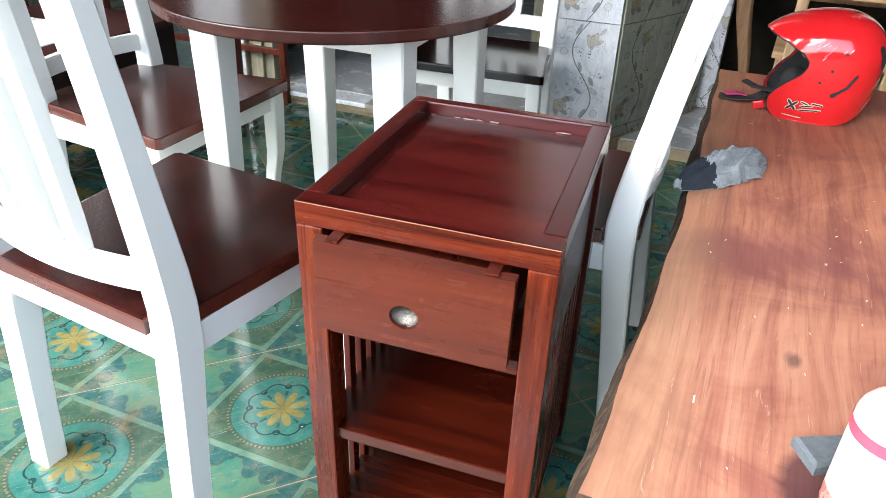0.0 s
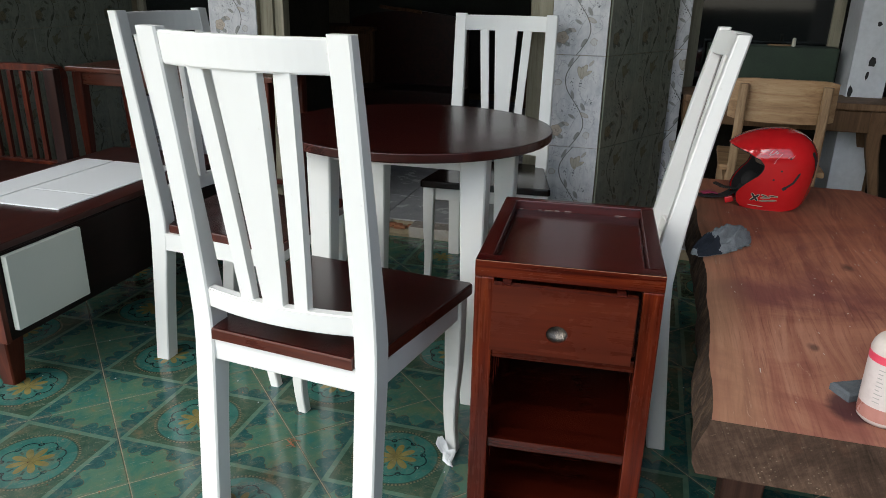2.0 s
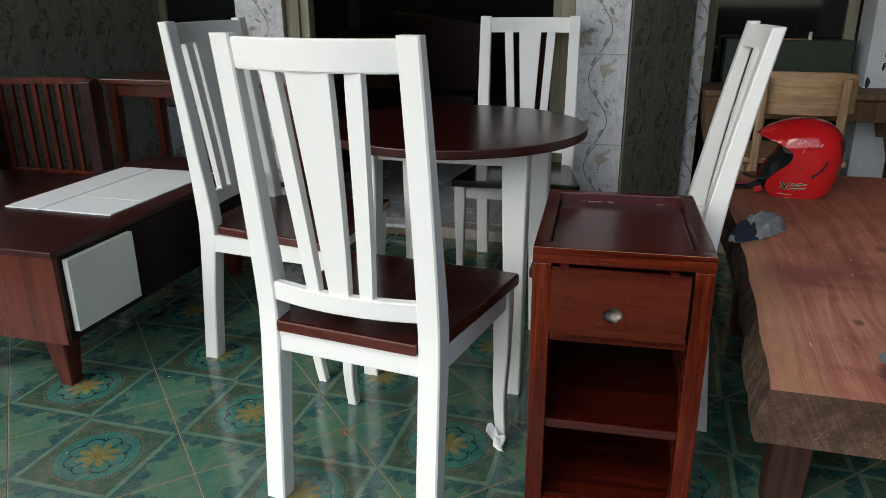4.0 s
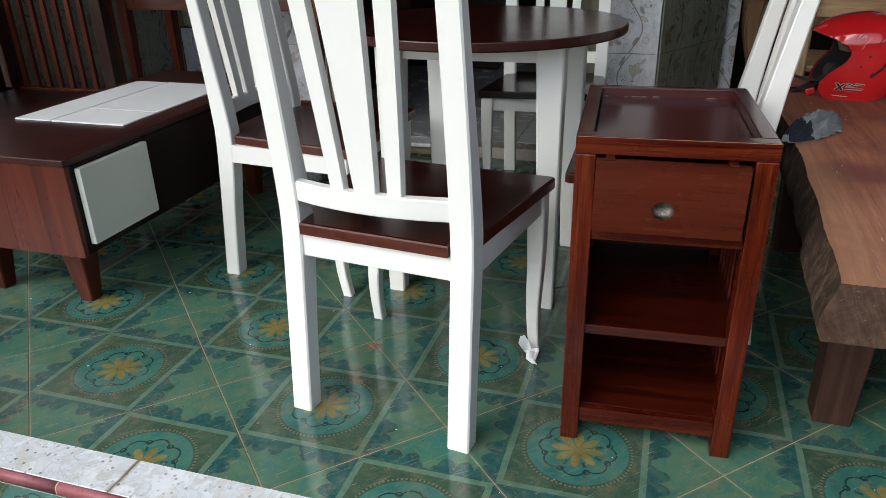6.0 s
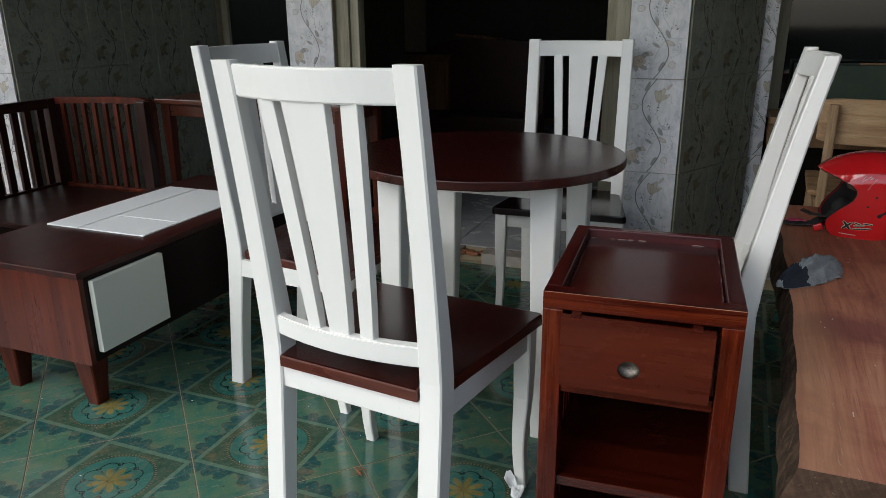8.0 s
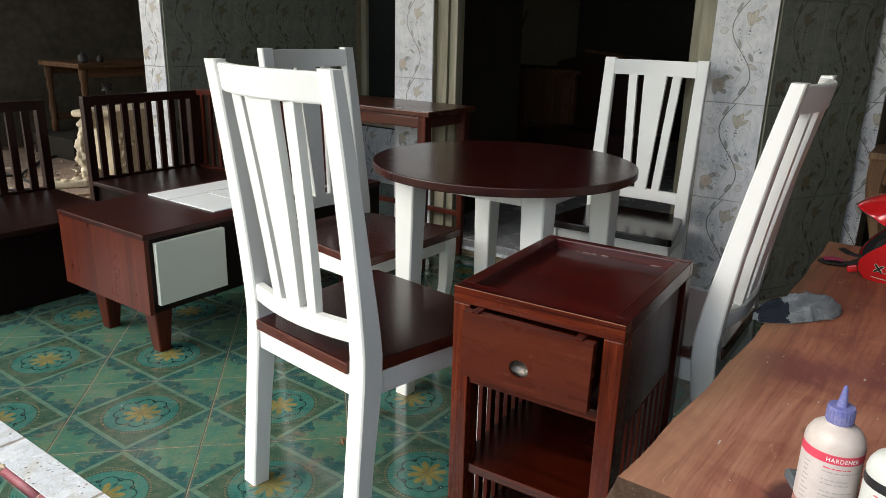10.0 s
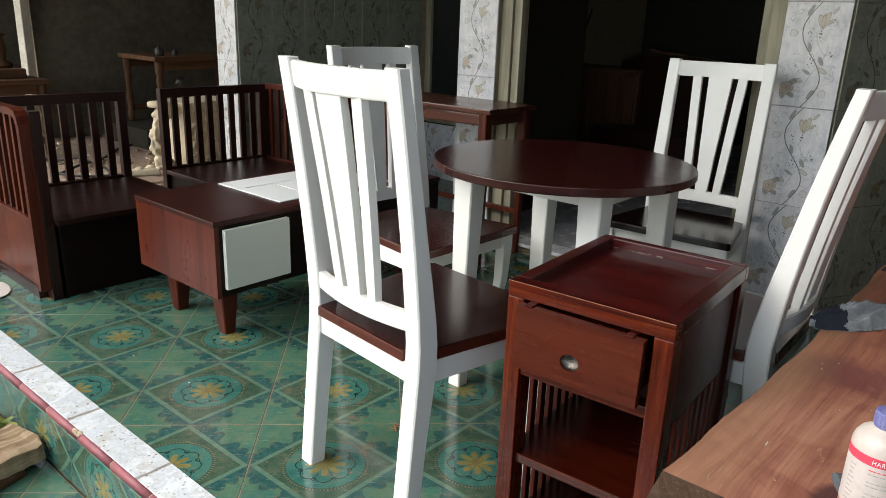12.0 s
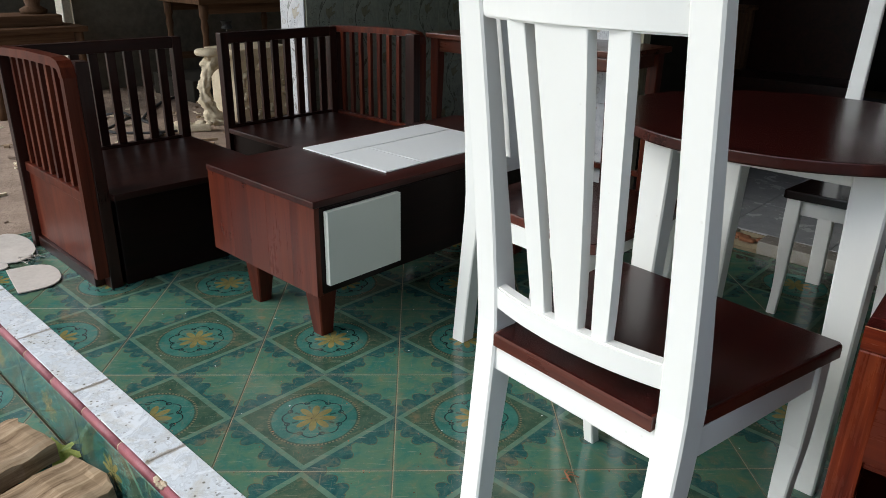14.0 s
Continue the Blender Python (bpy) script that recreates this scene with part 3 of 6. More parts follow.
RAG = plain("grey_blue_cloth", (0.125, 0.140, 0.150), (0.265, 0.290, 0.305), 26, 0.95, 0.7)
PAD = plain("grey_abrasive_pad", (0.050, 0.058, 0.066), (0.105, 0.118, 0.130), 60, 0.95, 0.5)
RAG_DARK = plain("navy_cloth", (0.008, 0.011, 0.018), (0.020, 0.026, 0.038), 18, 0.95, 0.7)
CLOTH_BLACK = plain("black_cloth", (0.018, 0.020, 0.023), (0.05, 0.053, 0.058), 14, 0.95, 0.7)
PLASTIC = plain("milky_bottle_plastic", (0.40, 0.345, 0.315), (0.54, 0.475, 0.435), 9, 0.35, 0.1)
PLASTIC_W = plain("white_bottle_plastic", (0.48, 0.49, 0.46), (0.60, 0.61, 0.58), 9, 0.35, 0.1)
RESIDUE = plain("pink_hardener_liquid", (0.31, 0.135, 0.11), (0.40, 0.20, 0.165), 9, 0.3, 0.05)
CAP = plain("blue_cap_plastic", (0.02, 0.035, 0.30), (0.05, 0.07, 0.42), 30, 0.4, 0.15)
CAP_DUST = plain("dusty_blue_cap_plastic", (0.06, 0.07, 0.28), (0.22, 0.22, 0.36), 30, 0.6, 0.2)
LABEL_RED = plain("red_label_band", (0.55, 0.04, 0.08), (0.62, 0.07, 0.11), 20, 0.5, 0.02)
LABEL_BLACK = plain("black_label_band", (0.010, 0.011, 0.012), (0.02, 0.02, 0.022), 20, 0.4, 0.02)
PAPER = plain("pale_label", (0.43, 0.375, 0.355), (0.55, 0.49, 0.465), 14, 0.6, 0.05)
INK = plain("grey_print", (0.14, 0.14, 0.16), (0.25, 0.25, 0.27), 14, 0.6, 0.02)
INK_SOFT = plain("faded_grey_print", (0.26, 0.25, 0.24), (0.36, 0.35, 0.33), 14, 0.6, 0.02)
INK_LIGHT = plain("white_print", (0.7, 0.68, 0.66), (0.78, 0.76, 0.74), 14, 0.6, 0.02)
CARD = plain("cream_card", (0.36, 0.32, 0.285), (0.50, 0.455, 0.41), 7, 0.85, 0.2)
FOAM_WHITE = plain("white_packing_foam", (0.66, 0.68, 0.68), (0.78, 0.79, 0.79), 12, 0.7, 0.3)
LEAF = plain("yellow_green_leaf", (0.13, 0.19, 0.03), (0.40, 0.42, 0.09), 30, 0.6, 0.4)
BRICK = plain("broken_brick", (0.20, 0.075, 0.035), (0.33, 0.14, 0.07), 20, 0.95, 0.7)
BORDER = plain("brown_border_tile", (0.12, 0.085, 0.045), (0.30, 0.24, 0.15), 30, 0.35, 0.1)
DARKMETAL = plain("dark_tool_metal", (0.02, 0.02, 0.02), (0.06, 0.055, 0.05), 20, 0.5, 0.2, metal=0.6)
GREENERY = plain("dark_green_panel", (0.012, 0.026, 0.014), (0.025, 0.045, 0.024), 14, 0.5, 0.4)


def glass():
    m, b = node_mat("dark_window_glass")
    finish(b, (0.010, 0.012, 0.012), 0.06)
    return m


GLASS = glass()


# ---------------------------------------------------------------- mesh helpers
def part(name, bm, material, parent=None, label="", smooth=False):
    me = bpy.data.meshes.new(name)
    bmesh.ops.recalc_face_normals(bm, faces=bm.faces[:])
    if smooth:
        for f in bm.faces:
            f.smooth = True
    bm.to_mesh(me)
    bm.free()
    for mt in (material if isinstance(material, (list, tuple)) else [material]):
        me.materials.append(mt)
    ob = new(name, me)
    if parent is not None:
        ob.parent = parent
    if label:
        tagged(ob, label)
    return ob


def empty(name, m=None):
    ob = new(name)
    ob.empty_display_size = 0.05
    if m is not None:
        ob.matrix_basis = m
    return ob


def add_box(bm, x0, x1, y0, y1, z0, z1, bevel=0.0, seg=1):
    vs = [bm.verts.new((x, y, z)) for x in (x0, x1) for y in (y0, y1) for z in (z0, z1)]
    fs = [bm.faces.new([vs[i] for i in q]) for q in ((0, 1, 3, 2), (4, 6, 7, 5), (0, 4, 5, 1), (2, 3, 7, 6), (0, 2, 6, 4), (1, 5, 7, 3))]
    if bevel:
        es = list({e for f in fs for e in f.edges})
        bmesh.ops.bevel(bm, geom=es, offset=bevel, segments=seg, profile=0.6, affect="EDGES")
    return bm


def box(x0, x1, y0, y1, z0, z1, bevel=0.003, seg=2):
    return add_box(bmesh.new(), x0, x1, y0, y1, z0, z1, bevel, seg)


def loft(rings, bm=None, cap=True, close=True):
    """A skin over rings of equally many points."""
    bm = bm or bmesh.new()
    vs = [[bm.verts.new(p) for p in ring] for ring in rings]
    n = len(vs[0])
    for a, c in zip(vs, vs[1:]):
        for i in range(n if close else n - 1):
            bm.faces.new((a[i], a[(i + 1) % n], c[(i + 1) % n], c[i]))
    if cap:
        bm.faces.new(vs[0][::-1])
        bm.faces.new(vs[-1])
    return bm


def rrect(cx, cy, z, w, d, r=0.004):
    """A level rectangle ring with cut corners."""
    a, c = w / 2, d / 2
    pts = ((a - r, -c), (a, -c + r), (a, c - r), (a - r, c), (-a + r, c), (-a, c - r), (-a, -c + r), (-a + r, -c))
    return [(cx + px, cy + py, z) for px, py in pts]


def lathe(profile, n=32, bm=None, cap=True):
    rings = [[(r * math.cos(2 * math.pi * i / n), r * math.sin(2 * math.pi * i / n), z) for i in range(n)] for r, z in profile]
    return loft(rings, bm, cap)


def shift(bm, m):
    bmesh.ops.transform(bm, matrix=m, verts=bm.verts[:])
    return bm


def poly_prism(pts, z0, z1, bevel=0.0, seg=1):
    bm = bmesh.new()
    lo = [bm.verts.new((x, y, z0)) for x, y in pts]
    hi = [bm.verts.new((x, y, z1)) for x, y in pts]
    top = bm.faces.new(hi)
    bm.faces.new(lo[::-1])
    n = len(pts)
    for i in range(n):
        bm.faces.new((lo[i], lo[(i + 1) % n], hi[(i + 1) % n], hi[i]))
    if bevel:
        bmesh.ops.bevel(bm, geom=list(top.edges), offset=bevel, segments=seg, profile=0.6, affect="EDGES")
    return bm


def tube(points, radius, n=6):
    rings = []
    for i, p in enumerate(points):
        p = Vector(p)
        a = Vector(points[max(i - 1, 0)])
        c = Vector(points[min(i + 1, len(points) - 1)])
        q = (c - a).to_track_quat("Z", "Y")
        rings.append([p + q @ Vector((radius * math.cos(2 * math.pi * k / n), radius * math.sin(2 * math.pi * k / n), 0)) for k in range(n)])
    return loft(rings)


def clip(poly, x0, x1, y0, y1):
    for ax, lim, sgn in ((0, x0, 1), (0, x1, -1), (1, y0, 1), (1, y1, -1)):
        out = []
        for i, p in enumerate(poly):
            q = poly[(i + 1) % len(poly)]
            dp, dq = sgn * (p[ax] - lim), sgn * (q[ax] - lim)
            if dp >= 0:
                out.append(p)
            if dp * dq < 0:
                t = dp / (dp - dq)
                out.append((p[0] + t * (q[0] - p[0]), p[1] + t * (q[1] - p[1])))
        poly = out
        if len(poly) < 3:
            return []
    return poly


def structure(name, bm, material, label, category, smooth=False):
    return tagged(part(name, bm, material, None, "", smooth), label, category, "", "structure")

# ---------------------------------------------------------------- large structure
FY, EDGE = 1.90, -0.275          # back step and front edge of the tiled porch
structure("floor", box(-1.86, 2.638, EDGE, 3.2, -0.06, -0.0014, 0), GROUT, "pale grout bed under green porch tiles", "floor")
structure("ground", box(-60, 60, -60, 60, -0.50, -0.42, 0), YARD, "bare packed earth yard around the house", "ground")
structure("ground_workshop", box(-9.0, -1.90, -0.30, 8.0, -0.42, -0.10, 0), DIRT, "dusty brown earth floor strewn with wood shavings", "ground")
structure("step_tread", box(-1.86, 2.638, -1.00, -0.388, -0.42, -0.2014, 0), GROUT, "grout bed of the lower porch step", "step")
structure("step_riser_core", box(-1.86, 2.638, -0.376, EDGE - 0.001, -0.42, -0.012, 0), GROUT, "mortar core of the porch step", "step")
# two unseen walls added to cut low light, the second under the slab
structure("yard_wall", box(1.3, 6.0, -2.25, -2.1, -0.42, 0.95, 0), UNSEEN_WALL, "unseen dark wall added to block low sky light", "wall")
structure("parapet_front", box(1.98, 2.64, -0.36, -0.27, 0, 0.37, 0), UNSEEN_WALL, "unseen low dark wall added to shade the floor under the slab", "wall")
# unseen board added to keep high sky light off the back walls
structure("eave_board", box(-2.6, 3.7, -0.99, -0.951, 2.64, 2.85, 0), ROOF, "unseen brown eave board added to cut sky light", "trim")
# roofs out of view, added to shut out light from above
structure("porch_ceiling", box(-2.6, 3.7, -0.95, 3.2, 2.75, 2.85, 0), ROOF, "unseen brown boarded porch ceiling added to shade the porch", "ceiling")
structure("workshop_roof", box(-9.2, -2.61, -0.35, 8.2, 2.65, 2.75, 0), ROOF, "unseen roof added to darken the workshop", "ceiling")
# unseen wall added to close off light from the right
structure("wall_right", box(2.64, 2.80, -0.36, 3.2, -0.4, 2.745, 0), UNSEEN_WALL, "unseen dark wall added to block light from the right", "wall")
structure("wall_workshop_back", box(-5.75, -5.6, 1.72, 8.0, -0.1, 2.645, 0), WORKSHOP_WALL, "dark bare concrete workshop wall", "wall")
structure("wall_workshop_far", box(-9.2, -9.0, -0.3, 8.2, -0.4, 2.645, 0), WORKSHOP_WALL, "dark far workshop wall", "wall")
structure("wall_workshop_end", box(-9.0, -2.056, 8.0, 8.2, -0.4, 2.645, 0), WORKSHOP_WALL, "dark end wall of the workshop", "wall")
structure("wall_house_side", box(-2.055, -1.857, 1.412, 7.9, -0.1, 2.74, 0), GROUT, "masonry core of the tiled house side wall", "wall")
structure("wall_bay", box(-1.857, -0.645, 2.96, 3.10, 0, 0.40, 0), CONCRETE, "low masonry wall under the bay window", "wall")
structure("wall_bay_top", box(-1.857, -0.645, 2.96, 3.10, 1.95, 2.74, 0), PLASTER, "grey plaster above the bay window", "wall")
structure("pillar_core_left", box(-0.637, -0.395, 1.937, 2.06, 0, 2.745, 0), GROUT, "masonry core of a tiled pillar", "pillar")
# added dark filler where the open room is only in shade
structure("wall_bay_side", box(-0.637, -0.52, 2.061, 3.0, 0, 2.745, 0), CONCRETE, "dark filler wall for the shade behind the narrow pillar", "wall")
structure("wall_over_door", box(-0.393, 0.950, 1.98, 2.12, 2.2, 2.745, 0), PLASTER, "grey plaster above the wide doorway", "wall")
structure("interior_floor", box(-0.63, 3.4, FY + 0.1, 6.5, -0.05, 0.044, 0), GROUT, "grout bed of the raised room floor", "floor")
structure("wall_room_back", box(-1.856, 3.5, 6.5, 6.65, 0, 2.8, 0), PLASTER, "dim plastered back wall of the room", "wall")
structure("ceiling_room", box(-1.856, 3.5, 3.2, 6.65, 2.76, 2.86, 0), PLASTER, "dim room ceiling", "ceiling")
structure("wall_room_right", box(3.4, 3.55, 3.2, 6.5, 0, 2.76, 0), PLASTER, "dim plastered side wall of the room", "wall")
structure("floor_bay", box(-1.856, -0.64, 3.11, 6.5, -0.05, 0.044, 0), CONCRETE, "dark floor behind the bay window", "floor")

# the pillar by the doorway, with its slanting flank
P1 = [(0.953, 1.934), (1.175, 1.934), (1.445, 2.452), (1.445, 2.72), (0.953, 2.72)]
structure("pillar_core_right", poly_prism(P1, 0, 2.745), GROUT, "masonry core of a wide tiled pillar", "pillar")
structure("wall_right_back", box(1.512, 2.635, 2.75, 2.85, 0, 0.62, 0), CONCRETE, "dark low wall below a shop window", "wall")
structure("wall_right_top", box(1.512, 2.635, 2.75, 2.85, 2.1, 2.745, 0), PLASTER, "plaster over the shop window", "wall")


def wall_tiles(parent, p0, p1, rows, cols, name="wall_tile", thick=0.008, mat=None):
    """Upright tiles from p0 to p1 (plan), a part each; rows and cols are lists of joints."""
    a, e = Vector((*p0, 0)), Vector((*p1, 0))
    ux = (e - a).normalized()
    ang = math.atan2(ux.y, ux.x)
    shared = {}
    for z0, z1 in zip(rows, rows[1:]):
        for s0, s1 in zip(cols, cols[1:]):
            w, h = round(s1 - s0, 4), round(z1 - z0, 4)
            if (w, h) not in shared:
                bm = add_box(bmesh.new(), -w / 2 + 0.0009, w / 2 - 0.0009, -thick, 0.0, -h / 2 + 0.0009, h / 2 - 0.0009, 0.0012)
                me = bpy.data.meshes.new(name)
                bmesh.ops.recalc_face_normals(bm, faces=bm.faces[:])
                bm.to_mesh(me)
                bm.free()
                me.materials.append(mat or WALL_TILE)
                shared[w, h] = me
            ob = new(name, shared[w, h])
            c = a + ux * (s0 + s1) / 2
            ob.matrix_basis = Matrix.Translation((c.x, c.y, (z0 + z1) / 2)) @ Matrix.Rotation(ang, 4, "Z")
            ob.parent = parent


ROWS_Z = [0.06, 0.10, 0.48, 0.86, 1.24, 1.62, 2.0, 2.38, 2.74]


def tiled_face(name, label, p0, p1, rows, cols, border=True, mat=None):
    grp = tagged(empty(name), label, "wall tiles", "", "structure")
    wall_tiles(grp, p0, p1, rows, cols, mat=mat)
    if border:
        wall_tiles(grp, p0, p1, [0.0, 0.06], cols, "border_tile", 0.009, BORDER)
    return grp


tiled_face("pillar_front_right", "pale grey floral wall tiles on the wide pillar", (0.951, 1.932), (1.177, 1.932), ROWS_Z, [0, 0.226])
FL = math.hypot(1.446 - 1.178, 2.452 - 1.934)
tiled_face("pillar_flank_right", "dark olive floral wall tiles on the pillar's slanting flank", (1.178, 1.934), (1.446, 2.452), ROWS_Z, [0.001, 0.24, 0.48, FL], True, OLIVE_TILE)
tiled_face("pillar_front_left", "pale grey floral wall tiles on a narrow pillar", (-0.640, 1.935), (-0.395, 1.935), ROWS_Z, [0, 0.245])
tiled_face("corner_pillar_front", "pale grey floral wall tiles on the house corner", (-2.057, 1.410), (-1.857, 1.410), [-0.06] + ROWS_Z[1:], [0, 0.20], False)
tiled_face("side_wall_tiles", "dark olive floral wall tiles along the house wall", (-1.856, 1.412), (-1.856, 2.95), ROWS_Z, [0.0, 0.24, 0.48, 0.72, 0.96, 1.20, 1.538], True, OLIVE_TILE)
tiled_face("bay_low_wall_tiles", "pale floral tiles on the low wall under the bay window", (-1.846, 2.958), (-0.645, 2.958), [0.0, 0.04, 0.40], [0.0, 0.24, 0.48, 0.72, 0.96, 1.20], False)
tiled_face("pillar_left_cheek", "pale floral tiles on the pillar's side", (-0.641, 2.95), (-0.641, 1.940), ROWS_Z[:5] + [2.0, 2.74], [0.0, 0.36, 0.68, 1.010])
tiled_face("flank_jamb", "narrow pale tiled jamb beside the shop window", (1.447, 2.492), (1.511, 2.492), ROWS_Z[:], [0.0, 0.064], False)
structure("jamb_core", box(1.448, 1.510, 2.494, 2.85, 0, 2.745, 0), GROUT, "masonry core of a window jamb", "pillar")
col_r = structure("peeling_column", box(2.21, 2.36, 2.49, 2.74, 0, 2.745, 0.004), PEELED, "peeling white painted column", "column")


def flakes():
    bm = bmesh.new()
    rr = random.Random(4)
    for k in range(16):
        x, z, s = rr.uniform(2.215, 2.35), rr.uniform(0.55, 1.5), rr.uniform(0.006, 0.018)
        pts = [(x + s * rr.uniform(0.6, 1.2) * math.cos(a * 0.9), z + s * rr.uniform(0.8, 2.2) * math.sin(a * 0.9)) for a in range(7)]
        bm.faces.new([bm.verts.new((px, 2.4885, pz)) for px, pz in pts])
    return bm


part("peeled_patches", flakes(), BLACK, col_r, "bare dark patches where paint has flaked")

# window in the bay and window at the back of the slab table
def window(name, x0, x1, y, z0, z1, label):
    w = tagged(empty(name), label, "window", "", "structure")
    part("window_frame", box(x0, x0 + 0.05, y - 0.03, y + 0.03, z0, z1), FRAME, w)
    part("window_frame", box(x1 - 0.05, x1, y - 0.03, y + 0.03, z0, z1), FRAME, w)
    part("window_frame", box(x0 + 0.05, x1 - 0.05, y - 0.03, y + 0.03, z1 - 0.05, z1), FRAME, w)
    part("window_sill", box(x0 + 0.05, x1 - 0.05, y - 0.05, y + 0.03, z0, z0 + 0.04), FRAME, w)
    part("pane", box(x0 + 0.05, x1 - 0.05, y - 0.004, y + 0.004, z0 + 0.04, z1 - 0.05, 0), GLASS, w, "dark glossy window pane")
    return w


window("window_1", -1.850, -0.65, 3.03, 0.403, 1.945, "dark bay window in a weathered wooden frame")
window("window_2", 1.52, 2.205, 2.80, 0.623, 2.095, "dark shop window behind a wooden chair")

frame_d = tagged(empty("door_frame"), "weathered grey-green wooden door frame of the open doorway", "door frame", "", "structure")
part("jamb", box(-0.392, -0.327, 1.955, 2.05, 0.05, 2.2), FRAME, frame_d)
part("stop", box(-0.326, -0.282, 1.97, 2.03, 0.05, 2.2), FRAME, frame_d)
part("jamb", box(0.893, 0.948, 1.95, 2.06, 0.05, 2.2), FRAME, frame_d)
part("stop", box(0.853, 0.892, 1.97, 2.03, 0.05, 2.2), FRAME, frame_d)
part("head", box(-0.392, 0.948, 1.995, 2.09, 2.2005, 2.26), FRAME, frame_d)

# interior room floor: pale step edge and grey tiles
step_in = tagged(empty("door_step"), "low white marble door step with a broken corner", "step", "", "structure")
for i, (a, e) in enumerate(((-0.62, -0.32), (0.345, 0.70), (0.702, 0.945))):
    part("step_tile", box(a, e - 0.002, FY, FY + 0.1, 0.0, 0.052, 0.003), MARBLE, step_in)
bmr = box(-0.318, 0.343, FY + 0.03, FY + 0.1, 0.0, 0.03, 0.006)
part("broken_bed", bmr, GROUT, step_in, "bare mortar where the edge tile is gone")
part("step_tile", box(-0.31, 0.235, FY, FY + 0.1, 0.031, 0.050, 0.003), MARBLE, step_in)
bmr = bmesh.new()
rr = random.Random(2)
for k in range(9):
    cx, cy = rr.uniform(0.24, 0.34), FY + rr.uniform(0.01, 0.06)
    add_box(bmr, cx - 0.018, cx + 0.018, cy - 0.015, cy + 0.015, 0.031, rr.uniform(0.036, 0.05), 0.004)
part("chipped_brick", bmr, BRICK, step_in, "chipped reddish brown brick corner")
fin = tagged(empty("room_floor_tiles"), "grey glazed floor tiles of the dim room", "floor tiles", "", "structure")
me_in = None
for i in range(10):
    for j in range(10):
        if me_in is None:
            bm = add_box(bmesh.new(), -0.1985, 0.1985, -0.1985, 0.1985, 0.0, 0.008, 0.001)
            me_in = bpy.data.meshes.new("room_tile")
            bmesh.ops.recalc_face_normals(bm, faces=bm.faces[:])
            bm.to_mesh(me_in)
            bm.free()
            me_in.materials.append(INNER_TILE)
        ob = new("room_tile", me_in)
        ob.location = (-0.42 + 0.4 * i, FY + 0.102 + 0.2 + 0.4 * j, 0.0445)
        ob.parent = fin


# ---------------------------------------------------------------- chairs
def smoothstep(t):
    t = min(max(t, 0.0), 1.0)
    return t * t * (3 - 2 * t)


class Build:
    """What differs between the hand-made chairs: height, rake of the back."""
    tall, rake, seat, post = 1.02, 0.02, 0.432, 0.189


def back_y(z):
    """How far the rear face of a chair's back post lies ahead of its foot, at a height."""
    if z < 0.44:
        return 0.036 * (1.04 * z / 0.44 - 0.04 * (z / 0.44) ** 6)
    t = (z - 0.44) / (Build.tall - 0.44)
    return 0.036 - (0.036 + Build.rake) * t ** 1.35


def post_mesh(side):
    rings = []
    for i in range(19):
        z = Build.tall * i / 18
        d = 0.045 + 0.010 * math.exp(-((z - 0.42) / 0.16) ** 2) - 0.0155 * max(0, (z - 0.55) / 0.47)
        rings.append(rrect(side * Build.post, back_y(z) + d / 2, z, 0.048 - 0.004 * max(0, (z - 0.5) / 0.54), d, 0.0035))
    return loft(rings)


def rail_mesh(z0, z1, half, bow, depth, n=14):
    """A back rail bowed to the rear."""
    rings = []
    for i in range(n + 1):
        u = -1 + 2 * i / n
        ring = []
        for z, k in ((z0, 0), (z0, 1), (z1, 1), (z1, 0)):
            y = back_y(z) + 0.005 - bow * (1 - u * u)
            ring.append((u * half, y + k * depth, z))
        rings.append(ring)
    bm = loft(rings)
    es = [e for e in bm.edges if abs(e.verts[0].co.x - e.verts[1].co.x) > 0.004]
    bmesh.ops.bevel(bm, geom=es, offset=0.003, segments=2, affect="EDGES")
    return bm


def slat_mesh(x0, w0, x1, w1, z0, z1):
    """An upright back slat from the lower to the upper rail, fanning outwards."""
    rings = []
    for i in range(9):
        t = i / 8
        z = z0 + (z1 - z0) * t
        x, w = x0 + (x1 - x0) * t, w0 + (w1 - w0) * t
        u = x / 0.165
        y = back_y(z) + 0.008 - (0.018 + 0.012 * t) * (1 - u * u)
        rings.append([(x - w / 2, y, z), (x + w / 2, y, z), (x + w / 2, y + 0.020, z), (x - w / 2, y + 0.020, z)])
    bm = loft(rings)
    bmesh.ops.bevel(bm, geom=[e for e in bm.edges if abs(e.verts[0].co.z - e.verts[1].co.z) > 0.01], offset=0.0018, segments=1, affect="EDGES")
    return bm


def front_leg_mesh(side):
    """A sabre leg: its ankle set back, its foot a little forward."""
    rings = []
    for i in range(13):
        t = i / 12
        w = 0.027 + 0.015 * smoothstep(t * 1.1)
        y = 0.424 - 0.017 * math.sin(min(t / 0.55, 1.0) * math.pi) + 0.012 * smoothstep((t - 0.35) / 0.65)
        rings.append(rrect(side * (0.214 + 0.008 * (1 - t)), y + 0.012, (Build.seat - 0.027) * t, w, w, 0.003))
    return loft(rings)


